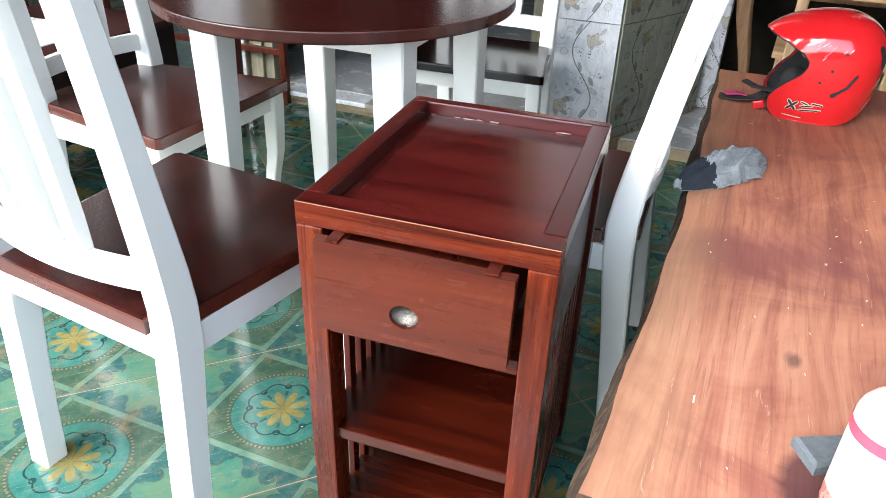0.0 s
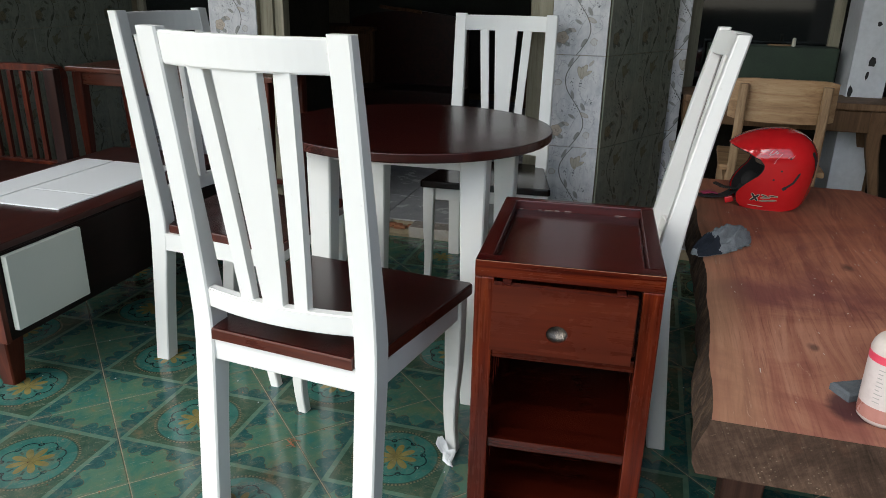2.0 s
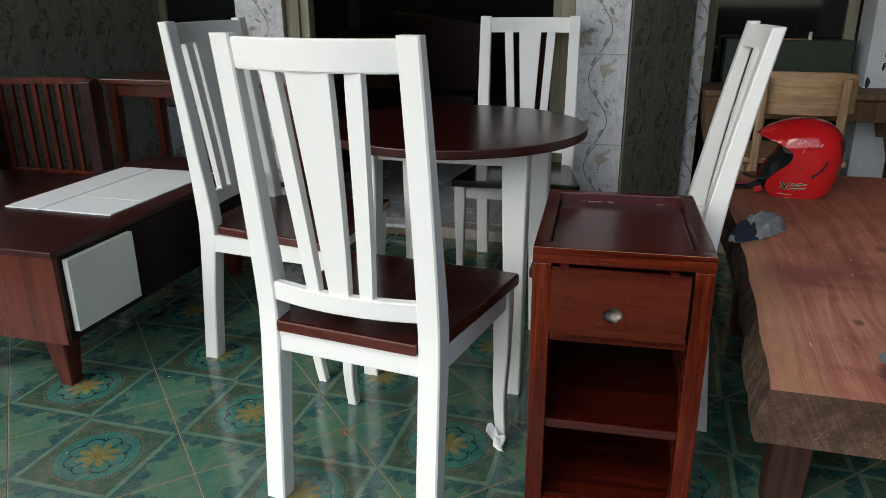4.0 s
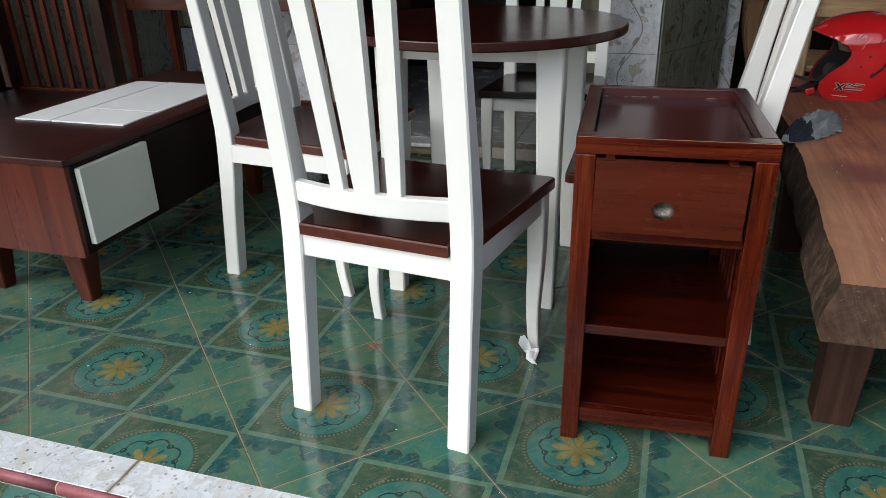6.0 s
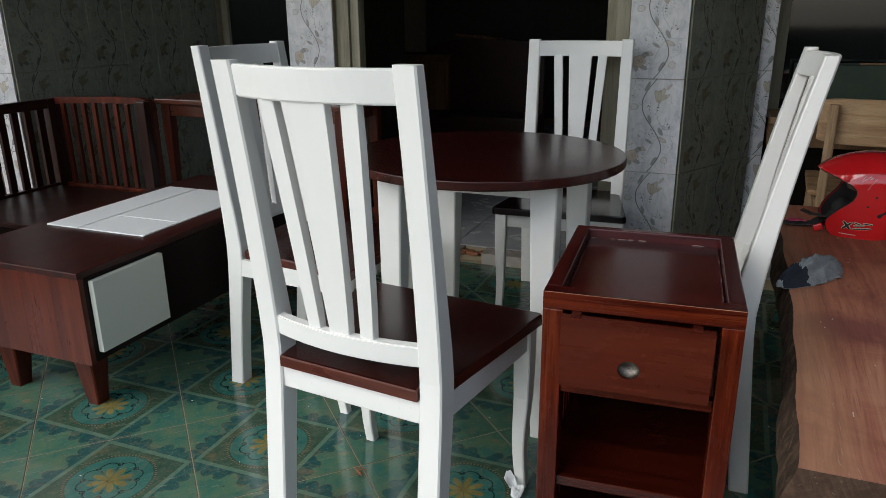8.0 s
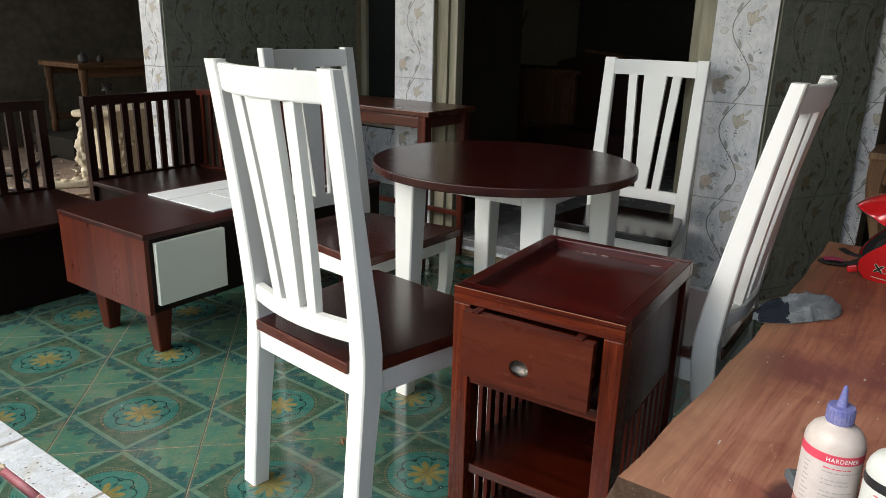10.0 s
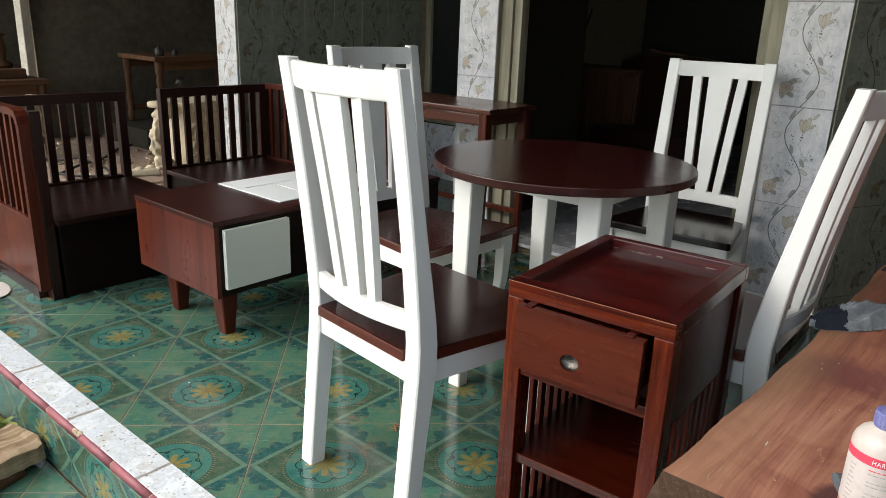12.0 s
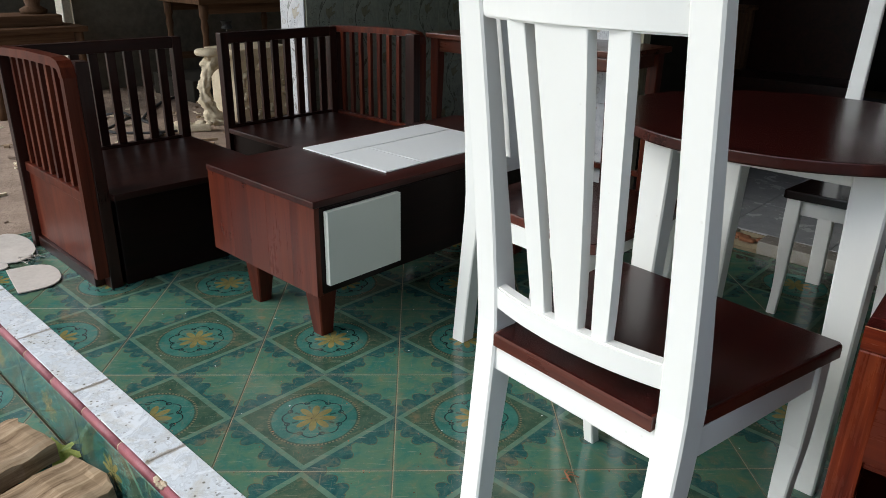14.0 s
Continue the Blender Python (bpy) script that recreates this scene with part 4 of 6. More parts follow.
def dining_chair(m, tall, rake, seat, post, label, top=None):
    Build.tall, Build.rake, Build.seat, Build.post = tall, rake, seat, post
    half = post - 0.021
    ch = empty("dining_chair", m)
    a0, a1 = seat - 0.078, seat - 0.026
    for s in (-1, 1):
        part("back_post", post_mesh(s), WHITE, ch)
        part("front_leg", front_leg_mesh(s), WHITE, ch)
        part("side_apron", loft([[(s * 0.202, 0.066, a0), (s * 0.184, 0.066, a0), (s * 0.184, 0.066, a1), (s * 0.202, 0.066, a1)],
                                 [(s * 0.228, 0.432, a0), (s * 0.210, 0.432, a0), (s * 0.210, 0.432, a1), (s * 0.228, 0.432, a1)]]), WHITE, ch)
    part("top_rail", rail_mesh(tall - 0.064, tall - 0.006, half, 0.032, 0.024), WHITE, ch)
    part("lower_rail", rail_mesh(seat + 0.043, seat + 0.0865, half, 0.022, 0.024), WHITE, ch)
    part("splat", slat_mesh(0.0, 0.046, 0.0, 0.090, seat + 0.082, tall - 0.060), WHITE, ch, "wide tapering white back splat")
    for s in (-1, 1):
        part("slat", slat_mesh(s * 0.061, 0.030, s * 0.087, 0.034, seat + 0.082, tall - 0.060), WHITE, ch)
    part("back_apron", box(-half, half, 0.040, 0.060, a0, a1), WHITE, ch)
    part("front_apron", box(-0.194, 0.194, 0.436, 0.454, a0, a1), WHITE, ch)
    q = post - 0.026
    pts = [(-q, 0.030), (q, 0.030), (q + 0.001, 0.093), (post + 0.012, 0.094), (0.245, 0.474), (0.236, 0.484), (-0.236, 0.484), (-0.245, 0.474), (-post - 0.012, 0.094), (-q - 0.001, 0.093)]
    bm = poly_prism(pts, seat - 0.0255, seat, 0.005, 2)
    bm.normal_update()
    for f in bm.faces:
        if f.normal.z < 0.6:
            f.material_index = 1
    part("seat", bm, [top or MAHOGANY, RED_EDGE if top is None else top], ch, "glossy dark mahogany seat board" if top is None else "glossy seat board darkened for the dim room it reflects")
    return tagged(ch, label, "chair", "dining chairs round the table")


dining_chair(pose(0.707, -0.050, 0, 0, 0, -6.5), 1.041, 0.033, 0.447, 0.1895, "white painted dining chair with dark mahogany seat on green tiles")
dining_chair(pose(-0.030, 0.745, 0, 0, 0, -92), 1.036, 0.020, 0.448, 0.180, "white dining chair with mahogany seat beside the coffee table")
# this chair takes the seat colour darkened for the dim back of the porch
dining_chair(pose(0.784, 1.800, 0, 0, 0, 183.5) @ Matrix.Diagonal((1, 0.86, 1, 1)), 1.016, 0.020, 0.424, 0.181, "white dining chair with a seat darkened in colour before the tiled pillar", SEAT_DIM)
dining_chair(pose(1.494, 0.723, 0, 0, 0, 91.5), 1.030, 0.055, 0.436, 0.185, "white dining chair standing close to the raw slab table")


# ---------------------------------------------------------------- round table
def round_table(m):
    t = empty("round_table", m)
    n = 72
    prof = [(0.369, 0.7215), (0.380, 0.723), (0.383, 0.7265), (0.383, 0.7437), (0.3822, 0.7457), (0.380, 0.7465)]
    bm = lathe(prof, n)
    bmesh.ops.recalc_face_normals(bm, faces=bm.faces[:])
    bm.normal_update()
    for f in bm.faces:
        if f.normal.z < 0.5:
            f.material_index = 1
    part("tabletop", bm, [MAHOGANY_X, TABLE_EDGE], t, "round dark mahogany tabletop with red edge")
    for sx in (-1, 1):
        for sy in (-1, 1):
            rings = [rrect(0.0065 + sx * (0.219 - 0.008 * k), 0.035 + sy * (0.219 - 0.008 * k), 0.721 * k, 0.046 + 0.024 * k, 0.046 + 0.024 * k, 0.004) for k in (0.0, 0.5, 1.0)]
            part("leg", loft(rings), WHITE, t)
    for sy in (-1, 1):
        part("apron", box(-0.170, 0.183, 0.035 + sy * 0.217 - 0.01, 0.035 + sy * 0.217 + 0.01, 0.672, 0.7212), WHITE, t)
    for sx in (-1, 1):
        part("apron", box(0.0065 + sx * 0.217 - 0.01, 0.0065 + sx * 0.217 + 0.01, -0.142, 0.212, 0.672, 0.7212), WHITE, t)
    return tagged(t, "round dining table with dark mahogany top and white legs", "table")


round_table(pose(0.7367, 0.776, 0, 0, 0, 0))


# ---------------------------------------------------------------- slim cabinet with a drawer
def slim_cabinet(m):
    c = empty("side_cabinet", m)
    W, D, H = 0.335, 0.435, 0.651
    h = W / 2
    for x0, x1 in ((-h, -h + 0.036), (h - 0.036, h)):
        for y0, y1 in ((0, 0.045), (D - 0.045, D)):
            part("post", box(x0, x1, y0, y1, 0, H - 0.0325, 0.0025), CAB_V if y0 == 0 else CAB_SIDE, c)
    # tray rim: deep red above, the front face bare orange-brown with a worn arris
    bm = box(-h, h, 0, 0.032, H - 0.032, H, 0.0014)
    bm.normal_update()
    for f in bm.faces:
        f.material_index = 1 if f.normal.z > 0.9 else 2 if f.normal.y < -0.2 and f.normal.z > 0.2 else 0
    part("top_rim", bm, [CAB_H, TRAY, WORN], c, "rim with a pale worn front edge")
    part("top_rim", box(-h, h, D - 0.022, D, H - 0.032, H, 0.003), TRAY, c)
    for s in (-1, 1):
        part("top_rim", box(min(s * h, s * (h - 0.029)), max(s * h, s * (h - 0.029)), 0.0325, D - 0.0225, H - 0.032, H, 0.002), TRAY_D, c)
    part("tray_panel", box(-h + 0.0305, h - 0.0305, 0.0325, D - 0.0235, H - 0.034, H - 0.021, 0.001), TRAY, c, "glossy red mahogany tray panel")
    # the glint along the tray rim, modelled as small pale flecks
    rr = random.Random(5)
    bm = bmesh.new()
    zz = H - 0.0206
    for k in range(16):
        if k < 10:
            x = -0.128 + 0.115 * rr.random() ** 1.3 if k < 7 else rr.uniform(0.085, 0.128)
            w, hh = rr.uniform(0.003, 0.012), rr.uniform(0.0008, 0.0022)
            y = D - 0.0236 - rr.uniform(0.0, 0.003)
            q = ((x - w, y, zz), (x + w * 0.8, y - hh * 0.6, zz + 0.0003), (x + w, y, zz + hh), (x - w * 0.7, y + 0.0002, zz + hh * 1.2))
        else:
            y, x, w = rr.uniform(0.06, 0.36), h - 0.0312, rr.uniform(0.004, 0.022)
            q = ((x, y - w, zz), (x - rr.uniform(0.0006, 0.002), y, zz), (x, y + w, zz + 0.0003), (x + 0.0003, y, zz + 0.0014))
        bm.faces.new([bm.verts.new(p) for p in q])
    tagged(part("glue_smear", bm, RIM_GLINT, c), "pale glossy flecks painting the glint along the tray rim", "", "", "stuff")
    part("bottom_rail", box(-h + 0.0362, h - 0.0362, 0.004, 0.022, 0.045, 0.078, 0.002), CAB_H, c)
    part("drawer_rail", box(-h + 0.0362, h - 0.0362, 0.006, 0.026, 0.455, 0.478, 0.002), CAB_H, c)
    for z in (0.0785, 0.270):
        part("shelf", box(-h + 0.01, h - 0.01, 0.012 if z > 0.1 else 0.0225, D - 0.01, z - 0.020 + (0.012 if z < 0.1 else 0), z + 0.0005, 0.002), SHELF_SHADED, c)
    for s in (-1, 1):
        part("side_panel", box(s * (h - 0.014) - 0.006, s * (h - 0.014) + 0.006, 0.0455, D - 0.0455, 0.42, H - 0.0325, 0.001), CAB_SIDE, c)
        part("side_rail", box(s * (h - 0.014) - 0.008, s * (h - 0.014) + 0.008, 0.0455, D - 0.0455, 0.035, 0.058, 0.001), CAB_D, c)
        for k in range(8):
            y = 0.072 + 0.040 * k
            part("side_slat", box(s * (h - 0.012) - 0.005, s * (h - 0.012) + 0.005, y - 0.010, y + 0.010, 0.0585, 0.4195, 0.001), CAB_SIDE, c)
    # back in a darker wood too, for the shade inside the cabinet
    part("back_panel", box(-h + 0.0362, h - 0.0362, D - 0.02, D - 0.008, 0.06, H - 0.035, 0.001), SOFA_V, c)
    # drawer, pulled slightly open and hanging askew
    d = part("drawer_front", drawer_front_mesh(0.253, 0.130, 0.018), DRAWER, c, "plain drawer front with an oval finger hole")
    d.matrix_basis = pose(-0.004, -0.026, 0.5500, 0, 0.7, 1.0)
    part("drawer_box", box(-0.112, 0.112, 0.034, 0.30, -0.060, 0.050, 0.001), CAB_D, d)
    for x in (-0.103, 0.098):
        part("drawer_stop", box(x - 0.008, x + 0.008, 0.003, 0.030, 0.0652, 0.0678, 0.0008), CAB_SIDE, d)
    cup = lathe([(0.0246, 0.0040), (0.0236, 0.0062), (0.0215, 0.0100), (0.0175, 0.0134), (0.0120, 0.0158), (0.0065, 0.0170), (0.0005, 0.0174)], 36, None, False)
    cup = shift(cup, Matrix.Translation((-0.007, 0, -0.0195)) @ Matrix.Diagonal((0.800, 1, 0.716, 1)) @ Matrix.Rotation(radians(-90), 4, "X"))
    part("cup_pull", cup, CHROME, d, "oval brushed metal finger cup", True)
    return tagged(c, "slim reddish mahogany side cabinet with half-open drawer", "cabinet")


def drawer_front_mesh(w, h, t):
    """A board with an oval hole through it."""
    bm = bmesh.new()
    n = 32
    rx, rz, cx, cz = 0.0192, 0.0172, -0.007, -0.0195
    rings = []
    for y in (0.0, t):
        hole = [(cx + rx * math.cos(2 * math.pi * i / n), y, cz + rz * math.sin(2 * math.pi * i / n)) for i in range(n)]
        out = []
        for i in range(n):
            a = 2 * math.pi * i / n
            k = 1 / max(abs(math.cos(a)) / (w / 2), abs(math.sin(a)) / (h / 2))
            out.append((k * math.cos(a), y, k * math.sin(a)))
        # true corners
        for sx in (-1, 1):
            for sz in (-1, 1):
                j = min(range(n), key=lambda i: abs(math.atan2(sz * h, sx * w) % (2 * math.pi) - 2 * math.pi * i / n))
                out[j] = (sx * w / 2, y, sz * h / 2)
        rings += [hole, out]
    vs = [[bm.verts.new(p) for p in r] for r in rings]
    for i in range(n):
        j = (i + 1) % n
        bm.faces.new((vs[0][i], vs[0][j], vs[1][j], vs[1][i]))
        bm.faces.new((vs[2][j], vs[2][i], vs[3][i], vs[3][j]))
        bm.faces.new((vs[1][i], vs[1][j], vs[3][j], vs[3][i]))
        bm.faces.new((vs[0][j], vs[0][i], vs[2][i], vs[2][j]))
    return bm


slim_cabinet(pose(1.257, 0.042, 0, 0, 0, 3.6))


# ---------------------------------------------------------------- coffee table with white inlaid lids
def coffee_table(m):
    c = empty("coffee_table", m)
    x0, x1, y0, y1 = -0.746, -0.214, 0.189, 1.32
    cuts = [x0 + 0.002, x0 + 0.118, x0 + 0.214, x0 + 0.305, x0 + 0.420, x1 - 0.002]
    for k, (a, e) in enumerate(zip(cuts, cuts[1:])):
        part("front_board", box(a + 0.0001, e - 0.0001, y0 + 0.0002 * (k % 2), y0 + 0.018, 0.190, 0.4445, 0.0003, 1), COFFEE, c, "reddish brown upright front board")
    # body in the darkened wood, which carries the shade on its side
    part("body", box(x0 + 0.004, x1 - 0.004, y0 + 0.0185, y1, 0.192, 0.4445, 0.002), SHADED_WOOD, c)
    bm = box(x0, x1, y0 - 0.003, y1 + 0.004, 0.445, 0.464, 0.003)
    part("top", bm, COFFEE_TOP, c, "dark red mahogany coffee table top")
    for x, a in ((x0 + 0.088, 1), (x1 - 0.130, -1)):
        for y, bq in ((y0 + 0.105, 1), (y1 - 0.09, -1)):
            part("leg", loft([rrect(x - a * 0.005, y, 0.0, 0.044, 0.044), rrect(x, y, 0.191, 0.080, 0.076)]), SOFA_RED, c)
    for u0, u1, w0, w1 in ((-0.697, -0.563, 0.514, 1.090), (-0.557, -0.293, 0.514, 0.675), (-0.557, -0.293, 0.6785, 1.090)):
        part("lid_panel", box(u0, u1, w0, w1, 0.4642, 0.4685, 0.0012), LID, c, "white painted inlaid lid panel")
    # thin dark sheet painted as the shade around the drawer
    part("drawer_recess", box(x1 - 0.0035, x1 - 0.001, 0.205, 1.31, 0.200, 0.440, 0), SHADED_WOOD, c)
    part("drawer_front", box(-0.213, -0.195, 0.217, 0.482, 0.222, 0.434, 0.002), PANEL_SHADED, c, "white drawer front with its shade mixed into the paint")
    return tagged(c, "low dark coffee table with white inlaid lids and drawer", "coffee table")


coffee_table(pose(0, 0, 0))


# ---------------------------------------------------------------- slatted sofa units
def sofa_unit(m, flip=1):
    """Local: back along x = -0.62, front at x = 0; arm at y = 0, open end at y = 0.66."""
    s = empty("slatted_sofa", m)

    def b(x0, x1, y0, y1, z0, z1, bev=0.003):
        if flip < 0:
            y0, y1 = -y1, -y0
        return box(x0, x1, y0, y1, z0, z1, bev)
    part("seat", b(-0.585, 0.030, 0.062, 0.66, 0.308, 0.330, 0.004), SOFA, s, "glossy dark mahogany seat board")
    # shade below the seat comes from the darkened wood colour
    part("base", b(-0.585, 0.0, 0.075, 0.64, 0.002, 0.3075), SHADED_WOOD, s)
    part("back_post", b(-0.625, -0.586, 0.02, 0.060, 0.0, 0.745), SOFA_V, s)
    part("back_post", b(-0.625, -0.586, 0.622, 0.66, 0.0, 0.745), SOFA_V, s)
    part("back_rail", b(-0.626, -0.590, 0.0605, 0.6215, 0.700, 0.745), SOFA, s)
    part("back_rail", b(-0.622, -0.594, 0.0605, 0.6215, 0.300, 0.340), SOFA, s)
    for k in range(8):
        y = 0.100 + 0.068 * k
        part("back_slat", b(-0.617, -0.599, y - 0.0165, y + 0.0165, 0.3405, 0.6995, 0.0015), SOFA_V, s)
    # arm with a rounded front corner
    part("arm_post", b(-0.055, 0.0, 0.0225, 0.062, 0.0, 0.750), SOFA_V, s)
    part("arm_post", b(-0.625, -0.585, -0.022, 0.019, 0.0, 0.716), SOFA_V, s)
    pts = [(-0.62, 0.746), (-0.30, 0.760), (-0.070, 0.762), (-0.030, 0.754), (-0.010, 0.735), (-0.002, 0.705)]
    rings = []
    for i, (x, z) in enumerate(pts):
        y0, y1 = (-0.02, 0.022) if flip > 0 else (-0.022, 0.02)
        nx, nz = ((0, -0.028) if i < 3 else (-0.012, -0.026) if i == 3 else (-0.024, -0.014) if i == 4 else (-0.028, 0.0))
        rings.append([(x, y0, z), (x, y1, z), (x + nx, y1, z + nz), (x + nx, y0, z + nz)])
    bm = loft(rings)
    y0, y1 = (-0.018, 0.0215) if flip > 0 else (-0.0215, 0.018)
    part("arm_stile", loft([[(-0.030, y0, 0.045), (-0.003, y0, 0.045), (-0.003, y1, 0.045), (-0.030, y1, 0.045)], [(-0.030, y0, 0.706), (-0.003, y0, 0.706), (-0.003, y1, 0.706), (-0.030, y1, 0.706)]]), SOFA_RED, s)
    part("arm_rail", bm, SOFA_RED, s, "red-brown rounded arm rail")
    part("arm_lower_rail", b(-0.584, -0.0555, -0.006, 0.030, 0.300, 0.335), SOFA_RED, s)
    part("arm_panel", b(-0.584, -0.0555, 0.002, 0.022, 0.045, 0.2995), SOFA_RED, s, "red-brown solid arm panel")
    part("arm_skirting", b(-0.584, -0.0555, -0.010, 0.030, 0.0, 0.0445), SOFA_V, s)
    for k in range(8):
        x = -0.545 + 0.066 * k
        part("arm_slat", b(x - 0.011, x + 0.011, 0.004, 0.020, 0.3355, 0.730, 0.0015), SOFA_RED, s)
    return tagged(s, "dark red-brown slatted wooden sofa seat on the porch", "sofa", "slatted sofa seats")


sofa_unit(pose(-1.075, -0.047, 0, 0, 0, -1))
sofa_unit(pose(-1.090, 1.480, 0, 0, 0, 0), -1)


# ---------------------------------------------------------------- raw slab table
def slab_table(m):
    t = empty("slab_table", m)
    rr = random.Random(11)
    L, Z0, Z1 = 1.60, 0.400, 0.500
    n = 110
    bm = bmesh.new()
    rows = []
    for i in range(n + 1):
        y = -0.012 + L * i / n
        u = y / L
        edge = 0.004 + 0.028 * math.sin(min(u, 0.62) / 0.62 * math.pi * 0.55) - 0.004 * smoothstep((u - 0.62) / 0.4) + 0.0022 * math.sin(y * 23) + 0.0006 * rr.uniform(-1, 1)
        far = 1.10 - 0.52 * smoothstep((u - 0.72) / 0.28) + 0.006 * math.sin(y * 11)
        swell = 0.016 + 0.005 * math.sin(y * 6.5 + 1.0) + 0.0015 * math.sin(y * 31)
        row = [(edge, y, Z1), (0.25, y, Z1), (0.45, y, Z1), (far, y, Z1), (far + 0.004, y, Z0)]
        for f, zz in ((0.55, Z0), (1.0, Z0 + 0.018), (0.95, Z0 + 0.040), (0.62, Z0 + 0.062), (0.30, Z0 + 0.080), (0.06, Z1 - 0.004)):
            row.append((edge - swell * f + 0.004 * noise.noise(Vector((y * 16, zz * 40, 3))) * min(1.0, f * 3), y, zz))
        rows.append(row)
    vs = [[bm.verts.new(p) for p in r] for r in rows]
    k = len(vs[0])
    for a, c in zip(vs, vs[1:]):
        for i in range(k):
            f = bm.faces.new((a[i], c[i], c[(i + 1) % k], a[(i + 1) % k]))
            f.material_index = 0 if i in (0, 1, 2) else 2 if i >= 5 else 1
    bm.faces.new(vs[0][::-1]).material_index = 1
    bm.faces.new(vs[-1]).material_index = 1
    part("slab", bm, [SLAB, SLAB_END, BARK], t, "thick raw live-edge timber slab")
    for x, y in ((0.136, 0.388), (0.95, 0.388), (0.145, 1.30), (0.50, 1.36)):
        part("leg", loft([rrect(x, y, 0, 0.075, 0.075), rrect(x + 0.006, y, Z0 + 0.002, 0.10, 0.085)]), SLAB_LEG, t, "stout brown timber leg")
    return tagged(t, "thick live-edge raw timber slab table on stout legs", "table")


slab_table(pose(1.503, -0.125, 0))


# ---------------------------------------------------------------- things on the slab table
def helmet(m):
    """An open-face shell: two domes over a side outline, cut by the face and neck openings."""
    h = empty("motorcycle_helmet", m)
    PX, PZ, W = 0.020, 0.060, 0.118
    cut = [(-40, 1.0), (-25, 1.0), (165, 1.0), (167, 0.128), (174, 0.086), (186, 0.072), (198, 0.073), (209, 0.092), (214, 0.140), (219, 0.180), (227, 0.203), (235, 0.210), (248, 0.186), (263, 0.174), (277, 0.174), (290, 0.176), (300, 0.172), (316, 0.150), (325, 1.0)]

    def full(a):
        ca, sa = math.cos(a), math.sin(a)
        return 1.0 / math.sqrt((ca / (0.127 if ca > 0 else 0.196)) ** 2 + (sa / (0.108 if sa > 0 else 0.262)) ** 2)

    def limit(deg):
        d = (deg + 35) % 360 - 35
        a = radians(d)
        for (d0, r0), (d1, r1) in zip(cut, cut[1:]):
            if d0 <= d <= d1:
                f0, f1 = min(r0, full(radians(d0))), min(r1, full(radians(d1)))
                return min(f0 + (f1 - f0) * (d - d0) / (d1 - d0), full(a)) if not (r0 == 1.0 and r1 == 1.0) else full(a)
        return full(a)

    def at(deg, r, side, k=1.0):
        a = radians(deg)
        rho = min(r / full(a), 1.0)
        y = W * (1.0 - rho ** 2.5) ** 0.5
        return Vector((PX * k + k * r * math.cos(a), side * y * k, PZ * k + k * r * math.sin(a)))

    def skin(k):
        bm = bmesh.new()
        degs = [325.0 - 360 + 360 * i / 144 for i in range(144)] + [166.0, 168.0, 212.0, 216.0]
        degs = sorted(degs)
        for side in (-1, 1):
            cols = [[bm.verts.new(at(d, limit(d) * (1 - (1 - j / 12) ** 1.6), side, k)) for j in range(1, 13)] for d in degs]
            mid = bm.verts.new((PX * k, side * W * k, PZ * k))
            n = len(cols)
            for i in range(n):
                p, q = cols[i], cols[(i + 1) % n]
                bm.faces.new((mid, p[0], q[0]) if side < 0 else (mid, q[0], p[0]))
                for j in range(11):
                    bm.faces.new((p[j], p[j + 1], q[j + 1], q[j]) if side < 0 else (q[j], q[j + 1], p[j + 1], p[j]))
        bmesh.ops.remove_doubles(bm, verts=bm.verts[:], dist=0.0006)
        return bm
    part("shell", skin(1.0), RED, h, "glossy red open-face shell", True)
    part("lining", skin(0.945), BLACK, h, "black padded lining", True)
    for side in (-1, 1):
        edge = [at(d, limit(d), side) for d in [165.2, 165.6, 166, 166.5, 167, 169, 171, 174, 179, 184, 190, 196, 202, 207, 210, 212, 214, 217, 220, 224, 229, 235]]
        part("face_trim", tube(edge, 0.0016), BLACK, h, "black rubber edge trim", True)
        edge = [at(d, limit(d), side) for d in range(235, 325, 5)]
        part("neck_trim", tube(edge, 0.0014), RED, h, "red rolled neck edge", True)
    pad = lathe([(0.01, -0.05), (0.055, -0.044), (0.064, 0.0), (0.058, 0.04), (0.02, 0.046)], 20)
    part("crown_pad", shift(pad, Matrix.Translation((0.000, 0.01, 0.062)) @ Matrix.Diagonal((0.95, 1.2, 0.55, 1))), FOAM, h, "tan foam crown pad", True)
    for side in (-1, 1):
        ck = lathe([(0.004, -0.012), (0.030, -0.010), (0.036, 0.0), (0.030, 0.009), (0.004, 0.011)], 16)
        part("cheek_pad", shift(ck, Matrix.Translation((-0.045, side * 0.072, -0.045)) @ Matrix.Rotation(radians(80), 4, "X")), BLACK, h, "", True)
    part("strap", strap_mesh([(-0.07, 0.07, -0.06), (-0.10, 0.06, -0.085), (-0.14, 0.045, -0.103), (-0.19, 0.040, -0.108), (-0.235, 0.045, -0.107)], 0.024), BLACK, h, "black chin strap")
    part("strap", strap_mesh([(-0.06, -0.02, -0.05), (-0.10, 0.02, -0.07), (-0.145, 0.05, -0.072), (-0.175, 0.065, -0.062)], 0.018), BLACK, h, "black chin strap")
    part("strap_tip", strap_mesh([(-0.165, 0.05, -0.098), (-0.190, 0.045, -0.094), (-0.220, 0.040, -0.098)], 0.018), PINK, h, "magenta strap end")
    part("buckle", shift(box(-0.015, 0.015, -0.007, 0.007, -0.011, 0.011, 0.003), Matrix.Translation((-0.132, -0.020, -0.100)) @ Matrix.Rotation(radians(-18), 4, "Y")), RED, h, "red plastic buckle")

